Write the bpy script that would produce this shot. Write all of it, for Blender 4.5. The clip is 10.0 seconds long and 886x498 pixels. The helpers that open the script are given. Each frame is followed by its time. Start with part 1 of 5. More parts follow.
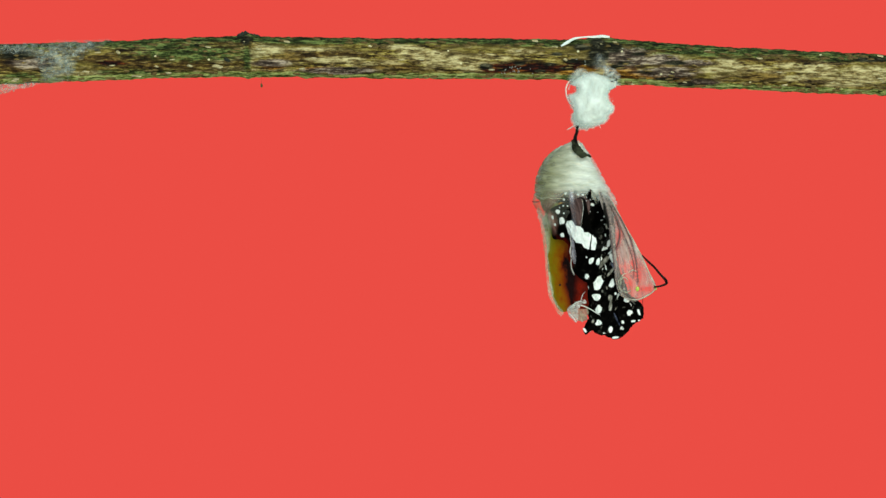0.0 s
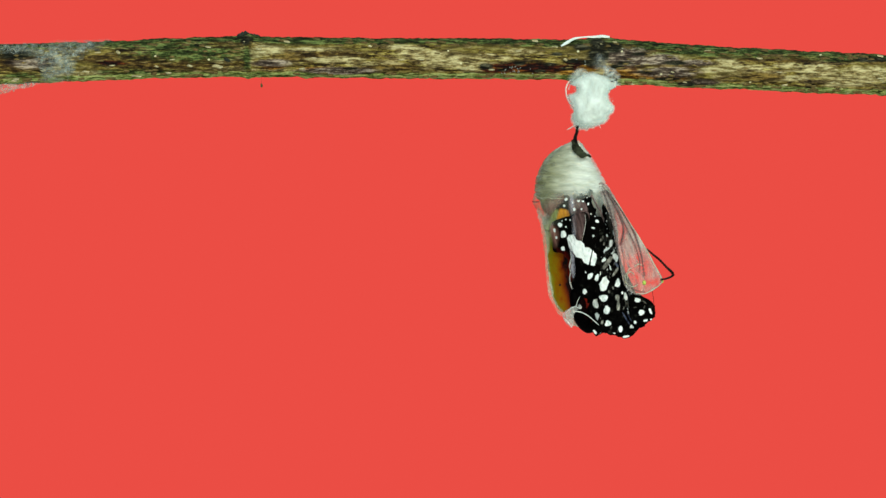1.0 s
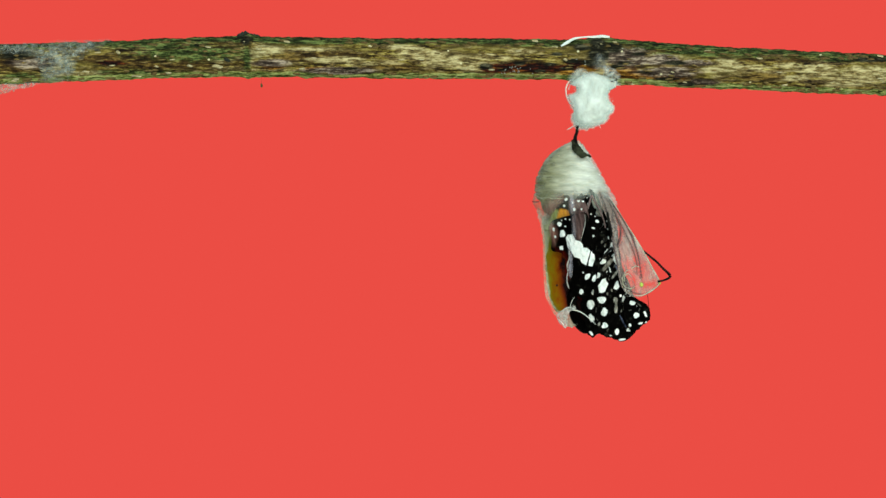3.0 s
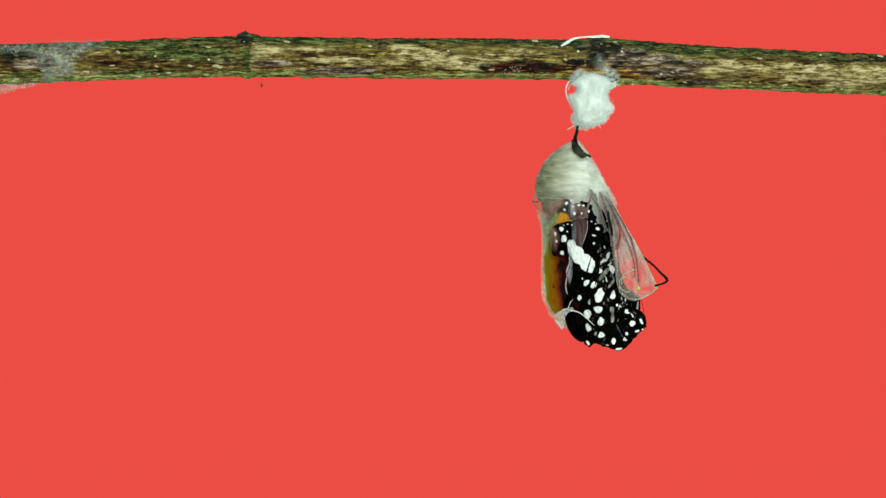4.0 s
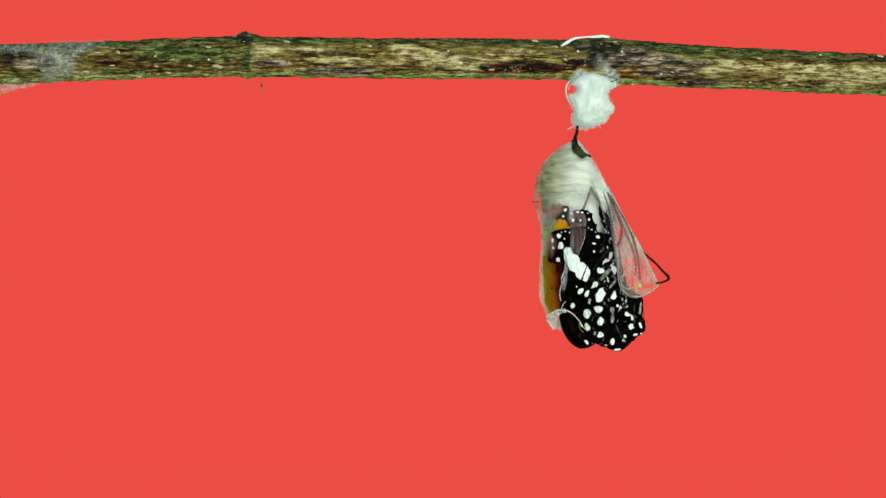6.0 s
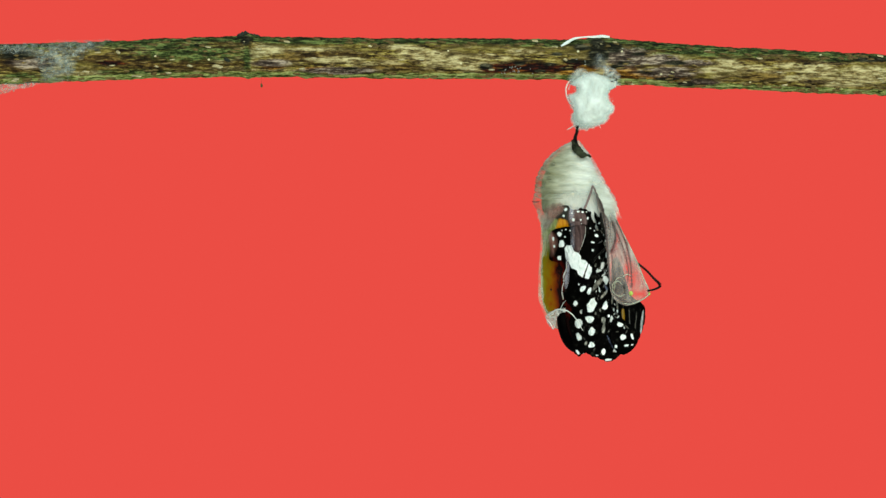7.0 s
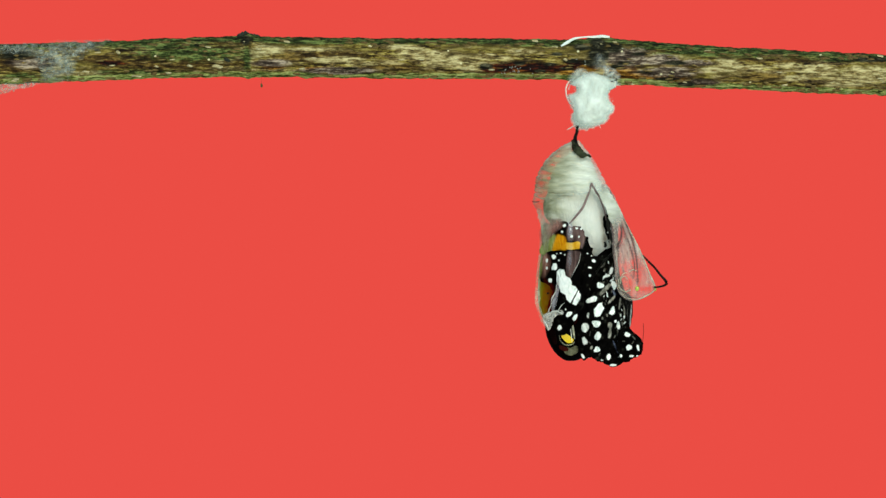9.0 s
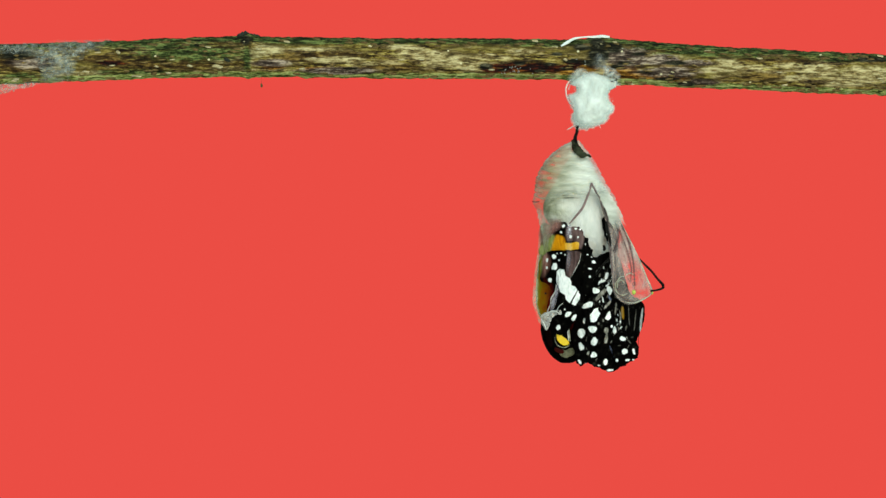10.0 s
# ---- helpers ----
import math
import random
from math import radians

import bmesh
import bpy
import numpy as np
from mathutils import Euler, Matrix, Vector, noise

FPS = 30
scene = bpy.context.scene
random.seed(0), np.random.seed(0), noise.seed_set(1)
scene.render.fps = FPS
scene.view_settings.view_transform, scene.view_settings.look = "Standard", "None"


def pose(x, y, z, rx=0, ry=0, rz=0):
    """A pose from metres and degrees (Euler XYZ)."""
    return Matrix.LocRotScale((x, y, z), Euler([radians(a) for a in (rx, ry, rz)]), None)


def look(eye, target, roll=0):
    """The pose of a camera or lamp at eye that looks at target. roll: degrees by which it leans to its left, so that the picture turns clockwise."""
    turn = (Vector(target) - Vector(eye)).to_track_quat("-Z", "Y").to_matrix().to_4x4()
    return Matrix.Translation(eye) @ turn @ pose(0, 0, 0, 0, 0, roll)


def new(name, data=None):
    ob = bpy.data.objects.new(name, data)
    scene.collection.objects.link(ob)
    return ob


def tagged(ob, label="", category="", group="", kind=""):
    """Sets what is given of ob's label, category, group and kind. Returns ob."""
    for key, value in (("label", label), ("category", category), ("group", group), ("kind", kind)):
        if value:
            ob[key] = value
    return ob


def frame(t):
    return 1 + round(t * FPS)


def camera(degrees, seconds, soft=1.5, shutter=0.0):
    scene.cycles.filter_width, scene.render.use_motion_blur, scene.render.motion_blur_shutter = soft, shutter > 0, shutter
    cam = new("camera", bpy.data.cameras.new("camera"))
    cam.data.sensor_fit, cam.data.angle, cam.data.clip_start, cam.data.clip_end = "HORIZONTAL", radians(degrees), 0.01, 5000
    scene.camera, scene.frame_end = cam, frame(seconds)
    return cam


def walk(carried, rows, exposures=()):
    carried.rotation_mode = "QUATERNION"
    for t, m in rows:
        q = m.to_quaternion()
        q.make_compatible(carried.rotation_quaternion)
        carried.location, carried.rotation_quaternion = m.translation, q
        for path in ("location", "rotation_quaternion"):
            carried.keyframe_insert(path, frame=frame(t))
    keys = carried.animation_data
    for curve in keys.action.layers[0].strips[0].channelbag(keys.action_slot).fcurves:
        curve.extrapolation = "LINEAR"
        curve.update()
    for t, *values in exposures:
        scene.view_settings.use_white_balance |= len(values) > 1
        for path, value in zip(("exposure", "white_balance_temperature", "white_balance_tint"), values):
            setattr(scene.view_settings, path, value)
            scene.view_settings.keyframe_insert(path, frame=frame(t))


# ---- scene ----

from mathutils import geometry

# One unit of the plan ("u") is 0.0857 mm; the picture plane through the twig is 1568 by 882 u.
U = 0.0000857
FOV = 20.0
DIST = 784 / math.tan(radians(FOV / 2))
Z0 = 1.30


def P(x, y, f=0.0):
    """Plan place (x right, y down, f towards the viewer) in metres."""
    k = (DIST - f) / DIST
    return Vector(((x - 784) * k * U, -f * U, Z0 + (441 - y) * k * U))


# ---- camera ----
cam = camera(FOV, 10.0, soft=1.4)
EYE = (0, -DIST * U, Z0)
walk(cam, [(0.0, look(EYE, (0, 0, Z0))), (10.0, look(EYE, (0, 0, Z0)))])

# ---- light ----
SUN_DIR = Vector((0.20, -0.95, 0.20)).normalized()
world = bpy.data.worlds.new("sky")
scene.world = world
world.use_nodes = True
wn = world.node_tree.nodes
sky = wn.new("ShaderNodeTexSky")
sky.sky_type = "NISHITA"
sky.sun_disc = False
sky.sun_elevation = math.asin(SUN_DIR.z)
sky.sun_rotation = math.atan2(SUN_DIR.x, SUN_DIR.y)
world.node_tree.links.new(sky.outputs[0], wn["Background"].inputs[0])
wn["Background"].inputs[1].default_value = 0.06
# soft white light from all round, as in a light tent
tent = wn.new("ShaderNodeBackground")
tent.inputs[0].default_value = (0.92, 1.0, 0.96, 1)
tent.inputs[1].default_value = 0.24
both = wn.new("ShaderNodeAddShader")
world.node_tree.links.new(wn["Background"].outputs[0], both.inputs[0])
world.node_tree.links.new(tent.outputs[0], both.inputs[1])
world.node_tree.links.new(both.outputs[0], wn["World Output"].inputs[0])
sun = new("sun", bpy.data.lights.new("sun", "SUN"))
sun.data.energy = 2.6
sun.data.angle = radians(90)
sun.data.color = (0.90, 1.0, 0.95)
sun.matrix_world = look(SUN_DIR * 3 + Vector((0, 0, Z0)), (0, 0, Z0))
scene.view_settings.exposure = 0.0


# ---- materials ----
def mat(name, base=(0.5, 0.5, 0.5), rough=0.5, spec=0.5):
    m = bpy.data.materials.new(name)
    m.use_nodes = True
    b = m.node_tree.nodes["Principled BSDF"]
    b.inputs["Base Color"].default_value = (*base, 1)
    b.inputs["Roughness"].default_value = rough
    b.inputs["Specular IOR Level"].default_value = spec
    return m, m.node_tree, b


def coords(nt, scale=(1, 1, 1)):
    tc = nt.nodes.new("ShaderNodeTexCoord")
    mp = nt.nodes.new("ShaderNodeMapping")
    mp.inputs["Scale"].default_value = scale
    nt.links.new(tc.outputs["Object"], mp.inputs["Vector"])
    return mp.outputs[0]


def noise_node(nt, vec, scale, detail=5, rough=0.6, dist=0.0):
    n = nt.nodes.new("ShaderNodeTexNoise")
    n.inputs["Scale"].default_value = scale
    n.inputs["Detail"].default_value = detail
    n.inputs["Roughness"].default_value = rough
    n.inputs["Distortion"].default_value = dist
    nt.links.new(vec, n.inputs["Vector"])
    return n.outputs[0]


def ramp(nt, fac, stops):
    r = nt.nodes.new("ShaderNodeValToRGB")
    e = r.color_ramp.elements
    while len(e) < len(stops):
        e.new(0.5)
    for q, (p, c) in zip(e, stops):
        q.position = p
        q.color = (*c, 1) if len(c) == 3 else c
    nt.links.new(fac, r.inputs[0])
    return r.outputs[0]


def mix(nt, fac, a, b, mode="MIX"):
    n = nt.nodes.new("ShaderNodeMix")
    n.data_type = "RGBA"
    n.blend_type = mode
    for sock, v in ((n.inputs[0], fac), (n.inputs[6], a), (n.inputs[7], b)):
        if isinstance(v, (int, float)):
            sock.default_value = v
        elif isinstance(v, tuple):
            sock.default_value = (*v, 1)
        else:
            nt.links.new(v, sock)
    return n.outputs[2]


def maths(nt, op, a, b=0.0):
    n = nt.nodes.new("ShaderNodeMath")
    n.operation = op
    n.use_clamp = True
    for sock, v in ((n.inputs[0], a), (n.inputs[1], b)):
        if isinstance(v, (int, float)):
            sock.default_value = v
        else:
            nt.links.new(v, sock)
    return n.outputs[0]


def signed(nt, a, b):
    n = nt.nodes.new("ShaderNodeMath")
    n.operation = "SUBTRACT"
    nt.links.new(a, n.inputs[0])
    n.inputs[1].default_value = b
    return n.outputs[0]


def bump(nt, b, height, strength, dist):
    n = nt.nodes.new("ShaderNodeBump")
    n.inputs["Strength"].default_value = strength
    n.inputs["Distance"].default_value = dist
    nt.links.new(height, n.inputs["Height"])
    nt.links.new(n.outputs[0], b.inputs["Normal"])


def attr(nt, name):
    a = nt.nodes.new("ShaderNodeAttribute")
    a.attribute_name = name
    return a.outputs["Fac"]


def grained(name, c1, c2, rough, scale, bscale=0.0, bdist=0.0, spec=0.5, stretch=(1, 1, 1)):
    m, nt, b = mat(name, c1, rough, spec)
    v = coords(nt, stretch)
    n = noise_node(nt, v, scale, 6)
    nt.links.new(ramp(nt, n, [(0.32, c1), (0.68, c2)]), b.inputs["Base Color"])
    if bscale:
        bump(nt, b, noise_node(nt, v, bscale, 5, 0.7), 1.0, bdist)
    return m


def membrane(name, c1, c2, thin, thick, rough=0.25, scale=260, stretch=(1, 1, 1), key="", pigment="", tint=((0.10, 0.125, 0.035), (0.40, 0.46, 0.25))):
    """A clear skin: part of it lets the light straight through, the rest is milky and glossy."""
    m, nt, b = mat(name, c1, rough)
    v = coords(nt, stretch)
    n = noise_node(nt, v, scale, 5, 0.6, 0.4)
    c = ramp(nt, n, [(0.3, c1), (0.7, c2)])
    if pigment:
        c = mix(nt, attr(nt, pigment), c, ramp(nt, n, [(0.3, tint[0]), (0.7, tint[1])]))
    nt.links.new(c, b.inputs["Base Color"])
    n2 = noise_node(nt, v, scale * 1.7, 6, 0.65, 0.6)
    fac = ramp(nt, n2, [(0.35, (thin,) * 3), (0.68, (thick,) * 3)])
    if key:
        fac = maths(nt, "MULTIPLY", fac, attr(nt, key))
    bump(nt, b, n2, 0.6, 0.0003)
    tr = nt.nodes.new("ShaderNodeBsdfTransparent")
    mx = nt.nodes.new("ShaderNodeMixShader")
    nt.links.new(fac, mx.inputs[0])
    nt.links.new(tr.outputs[0], mx.inputs[1])
    nt.links.new(b.outputs[0], mx.inputs[2])
    nt.links.new(mx.outputs[0], nt.nodes["Material Output"].inputs[0])
    return m


def bark_material():
    m, nt, b = mat("bark", rough=0.85, spec=0.15)
    v = coords(nt, (0.15, 1, 1))
    v2 = coords(nt, (0.40, 1, 1))
    streak = noise_node(nt, v, 2400, 4, 0.60, 0.6)
    blotch = noise_node(nt, v2, 1500, 5, 0.60, 0.4)
    speck = noise_node(nt, coords(nt, (0.7, 1, 1)), 3800, 3, 0.6, 0.2)
    fine = maths(nt, "ADD", maths(nt, "MULTIPLY", streak, 0.62), maths(nt, "MULTIPLY", blotch, 0.40))
    fine = maths(nt, "ADD", fine, maths(nt, "MULTIPLY", speck, 0.18))
    fine = maths(nt, "SUBTRACT", fine, 0.100)
    mid = noise_node(nt, v, 1100, 4, 0.6, 0.8)
    broad = noise_node(nt, v, 420, 3, 0.5, 0.5)
    # broken surface: dark cracks, brown cork, olive and tan skin
    c = ramp(nt, fine, [(0.40, (0.005, 0.003, 0.001)), (0.465, (0.062, 0.042, 0.008)),
                        (0.52, (0.18, 0.142, 0.026)), (0.62, (0.43, 0.385, 0.12))])
    grey = ramp(nt, fine, [(0.38, (0.014, 0.009, 0.005)), (0.50, (0.13, 0.096, 0.040)), (0.62, (0.42, 0.37, 0.19))])
    c = mix(nt, ramp(nt, mid, [(0.48, (0, 0, 0)), (0.58, (0.8, 0.8, 0.8))]), c, grey)
    c = mix(nt, ramp(nt, broad, [(0.50, (0, 0, 0)), (0.62, (0.55, 0.55, 0.55))]), c, (0.10, 0.085, 0.018))
    broken = maths(nt, "ADD", maths(nt, "MULTIPLY", mid, 0.45), maths(nt, "MULTIPLY", fine, 0.75))
    n2 = maths(nt, "MULTIPLY", maths(nt, "SUBTRACT", broken, 0.38), 1.9)

    def part_mask(key, lo=0.35, hi=0.55):
        return ramp(nt, maths(nt, "MULTIPLY", attr(nt, key), maths(nt, "ADD", n2, 0.5)), [(lo, (0, 0, 0)), (hi, (1, 1, 1))])
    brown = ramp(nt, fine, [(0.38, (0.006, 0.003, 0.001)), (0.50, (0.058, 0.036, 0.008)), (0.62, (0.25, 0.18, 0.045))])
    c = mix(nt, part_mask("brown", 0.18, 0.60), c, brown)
    pale = ramp(nt, fine, [(0.37, (0.070, 0.046, 0.014)), (0.46, (0.25, 0.21, 0.082)), (0.58, (0.53, 0.50, 0.26))])
    c = mix(nt, part_mask("pale", 0.24, 0.75), c, pale)
    rust = ramp(nt, fine, [(0.45, (0.003, 0.001, 0.001)), (0.54, (0.050, 0.008, 0.002)), (0.66, (0.26, 0.09, 0.012))])
    c = mix(nt, part_mask("rust", 0.20, 0.55), c, rust)
    amber = ramp(nt, fine, [(0.40, (0.02, 0.008, 0.001)), (0.50, (0.12, 0.050, 0.004)), (0.62, (0.48, 0.28, 0.04))])
    c = mix(nt, part_mask("amber", 0.20, 0.55), c, amber)
    moss = ramp(nt, fine, [(0.41, (0.003, 0.006, 0.001)), (0.50, (0.026, 0.044, 0.009)), (0.60, (0.15, 0.21, 0.06))])
    c = mix(nt, part_mask("moss", 0.18, 0.55), c, moss)
    under = ramp(nt, fine, [(0.40, (0.026, 0.042, 0.007)), (0.47, (0.16, 0.22, 0.045)), (0.58, (0.48, 0.56, 0.20))])
    c = mix(nt, part_mask("under", 0.18, 0.55), c, under)
    ash = ramp(nt, fine, [(0.39, (0.009, 0.006, 0.005)), (0.50, (0.080, 0.060, 0.043)), (0.61, (0.36, 0.315, 0.235))])
    c = mix(nt, part_mask("ash", 0.18, 0.60), c, ash)
    # dark gum and cracks, and painted shadow among the rust
    gum_shade = ramp(nt, fine, [(0.44, (0.002, 0.003, 0.001)), (0.53, (0.014, 0.016, 0.008)), (0.64, (0.10, 0.10, 0.06))])
    c = mix(nt, part_mask("dark", 0.24, 0.70), c, gum_shade)
    sp = nt.nodes.new("ShaderNodeTexVoronoi")
    sp.inputs["Scale"].default_value = 330
    nt.links.new(coords(nt), sp.inputs["Vector"])
    # long thin cracks along the grain
    v3 = coords(nt, (0.10, 1, 1))
    line = maths(nt, "ABSOLUTE", signed(nt, noise_node(nt, v3, 1500, 3, 0.6, 0.8), 0.5))
    c = mix(nt, ramp(nt, line, [(0.004, (0.4, 0.4, 0.4)), (0.014, (0, 0, 0))]), c, (0.006, 0.004, 0.001))
    dots = ramp(nt, sp.outputs["Distance"], [(0.05, (1, 1, 1)), (0.07, (0, 0, 0))])
    c = mix(nt, dots, c, (0.66, 0.66, 0.40))
    nt.links.new(c, b.inputs["Base Color"])
    bump(nt, b, fine, 0.6, 0.0003)
    return m


BARK = bark_material()
FLAKE = grained("bark_flake", (0.02, 0.012, 0.005), (0.22, 0.17, 0.06), 0.85, 2600, 2500, 0.0002, 0.15, stretch=(0.3, 1, 1))
FLAKE_PALE = grained("bark_flake_pale", (0.22, 0.19, 0.08), (0.62, 0.60, 0.36), 0.85, 2600, 2500, 0.0002, 0.15, stretch=(0.3, 1, 1))
GUM = grained("dried_gum", (0.002, 0.005, 0.003), (0.022, 0.036, 0.024), 0.5, 1900, 2400, 0.0003, 0.3)
WEB = membrane("web_silk", (0.09, 0.13, 0.11), (0.48, 0.57, 0.50), 0.0, 0.88, 0.8, 1250, (1, 1, 1), "milk")
WEBTHREAD = grained("web_thread", (0.20, 0.25, 0.22), (0.42, 0.48, 0.44), 0.8, 1500)
SILK = grained("silk", (0.62, 0.76, 0.71), (0.76, 0.89, 0.85), 0.75, 700, 1400, 0.00012, 0.2)
FLUFF = membrane("loose_silk", (0.60, 0.74, 0.69), (0.75, 0.88, 0.84), 0.55, 1.0, 0.75, 420, (1, 1, 0.7), "milk")
STALK = grained("dark_stalk", (0.0008, 0.0008, 0.0008), (0.010, 0.011, 0.009), 0.4, 1300, 1500, 0.0002, 0.06)
CASE = membrane("case_skin", (0.57, 0.655, 0.545), (0.84, 0.945, 0.885), 0.70, 1.0, 0.25, 300, (0.7, 1, 3.2), "milk", "flank", ((0.17, 0.19, 0.075), (0.46, 0.50, 0.31)))
FLAP = membrane("flap_skin", (0.34, 0.30, 0.26), (0.70, 0.67, 0.60), 0.45, 1.0, 0.25, 300, (2.6, 1, 0.6), "milk", "mauve", ((0.06, 0.036, 0.034), (0.21, 0.14, 0.135)))
FOOT = grained("stalk_foot", (0.001, 0.0014, 0.001), (0.045, 0.055, 0.032), 0.6, 900, 1500, 0.0002, 0.03)
RIM = membrane("thin_rim", (0.36, 0.40, 0.26), (0.62, 0.68, 0.52), 0.05, 0.5, 0.3, 500)
EDGE = membrane("pale_rim", (0.42, 0.48, 0.34), (0.66, 0.72, 0.58), 0.30, 0.9, 0.3, 500)
# bluish white of the wet sheen, put into the skin's colour
SHEEN = membrane("clear_fold", (0.26, 0.26, 0.31), (0.62, 0.66, 0.74), 0.10, 0.75, 0.2, 420, (1, 1, 0.5), "milk")
ROSY = membrane("rosy_fold", (0.12, 0.040, 0.032), (0.42, 0.23, 0.19), 0.7, 1.0, 0.25, 620, (1.4, 1, 0.6), "milk")
CLEAR = membrane("crumpled_skin", (0.62, 0.66, 0.6), (0.76, 0.80, 0.76), 0.12, 0.75, 0.15, 800)
CREASE = grained("crease", (0.02, 0.024, 0.008), (0.09, 0.10, 0.045), 0.5, 1200)
VEIN = grained("vein", (0.035, 0.022, 0.020), (0.13, 0.09, 0.082), 0.35, 1200)
FOLD = grained("pale_fold", (0.07, 0.05, 0.045), (0.22, 0.17, 0.15), 0.35, 1200)
LEG = grained("leg_mauve", (0.07, 0.045, 0.045), (0.30, 0.23, 0.22), 0.3, 900, 1500, 0.0002)


def fur_material():
    """White fur that is streaked with olive on the flank."""
    m, nt, b = mat("abdomen_fur", rough=0.75, spec=0.2)
    v = coords(nt, (1, 1, 0.4))
    n = noise_node(nt, v, 700, 6)
    c = ramp(nt, n, [(0.32, (0.74, 0.84, 0.78)), (0.68, (0.88, 0.96, 0.92))])
    turned = coords(nt, (0.8, 1, 0.8))
    turned.node.inputs["Rotation"].default_value = (0, 0.75, 0)
    turned.node.inputs["Scale"].default_value = (0.35, 1, 1.3)
    streak = noise_node(nt, turned, 420, 5, 0.6, 0.3)
    olive = ramp(nt, streak, [(0.36, (0.19, 0.22, 0.115)), (0.48, (0.44, 0.50, 0.36)), (0.60, (0.78, 0.86, 0.76))])
    c = mix(nt, attr(nt, "flank"), c, olive)
    tan = ramp(nt, streak, [(0.40, (0.30, 0.24, 0.15)), (0.60, (0.66, 0.66, 0.54))])
    nt.links.new(mix(nt, attr(nt, "stain"), c, tan), b.inputs["Base Color"])
    bump(nt, b, noise_node(nt, v, 2200, 5, 0.7), 1.0, 0.0005)
    return m


FUR = fur_material()


def belly_material():
    """Cream skin that turns olive, with darker bands, on the flank."""
    m, nt, b = mat("belly_skin", rough=0.5, spec=0.3)
    n = noise_node(nt, coords(nt, (0.35, 1, 1.8)), 420, 6)
    c = ramp(nt, n, [(0.32, (0.62, 0.70, 0.62)), (0.68, (0.87, 0.95, 0.90))])
    band = noise_node(nt, coords(nt, (0.25, 0.4, 2.6)), 300, 5, 0.6, 0.3)
    olive = ramp(nt, band, [(0.34, (0.10, 0.12, 0.045)), (0.50, (0.22, 0.25, 0.12)), (0.66, (0.42, 0.48, 0.29))])
    nt.links.new(mix(nt, attr(nt, "flank"), c, olive), b.inputs["Base Color"])
    bump(nt, b, n, 0.8, 0.0002)
    return m


BELLY = belly_material()
THREAD = grained("pale_thread", (0.50, 0.58, 0.52), (0.76, 0.84, 0.80), 0.4, 1200)
GLOSS = grained("wet_black", (0.0002, 0.0002, 0.0002), (0.0012, 0.0011, 0.001), 0.35, 500, 700, 0.0002, 0.012)
YELLOW = grained("eye_yellow", (0.66, 0.48, 0.006), (0.74, 0.60, 0.02), 0.15, 700, spec=0.2)
RED = grained("dark_red", (0.0008, 0.0003, 0.0003), (0.005, 0.0007, 0.0006), 0.35, 400, 900, 0.0001, 0.012)
PALP = grained("palp", (0.02, 0.025, 0.01), (0.17, 0.18, 0.11), 0.3, 900, 1500, 0.0002, 0.1)
CHEEK = grained("palp_red", (0.006, 0.001, 0.001), (0.05, 0.004, 0.002), 0.35, 700, spec=0.02)
LIME = grained("lime_bead", (0.30, 0.50, 0.03), (0.50, 0.66, 0.12), 0.25, 1500)


def olive_material():
    """Olive skin that turns to amber and then dark brown across its width."""
    m, nt, b = mat("olive_skin", rough=0.4, spec=0.03)
    v = coords(nt)
    n = noise_node(nt, v, 350, 5, 0.6)
    patchy = noise_node(nt, coords(nt, (1, 1, 0.6)), 480, 4, 0.55)
    f = maths(nt, "ADD", attr(nt, "across"), maths(nt, "MULTIPLY", signed(nt, patchy, 0.48), 1.5))
    f = maths(nt, "ADD", f, maths(nt, "MULTIPLY", maths(nt, "SUBTRACT", n, 0.35), 0.2))
    c = ramp(nt, f, [(0.04, (0.40, 0.45, 0.28)), (0.12, (0.17, 0.18, 0.016)), (0.20, (0.165, 0.135, 0.004)), (0.38, (0.19, 0.095, 0.002)),
                     (0.52, (0.19, 0.058, 0.002)), (0.66, (0.13, 0.018, 0.002)), (0.80, (0.008, 0.002, 0.002))])
    # backdrop red shining through thin skin, put into the colour
    red = ramp(nt, n, [(0.35, (0.03, 0.002, 0.001)), (0.65, (0.22, 0.010, 0.002))])
    c = mix(nt, attr(nt, "red_through"), c, red)
    nt.links.new(c, b.inputs["Base Color"])
    bump(nt, b, n, 0.5, 0.0003)
    return m


OLIVE = olive_material()


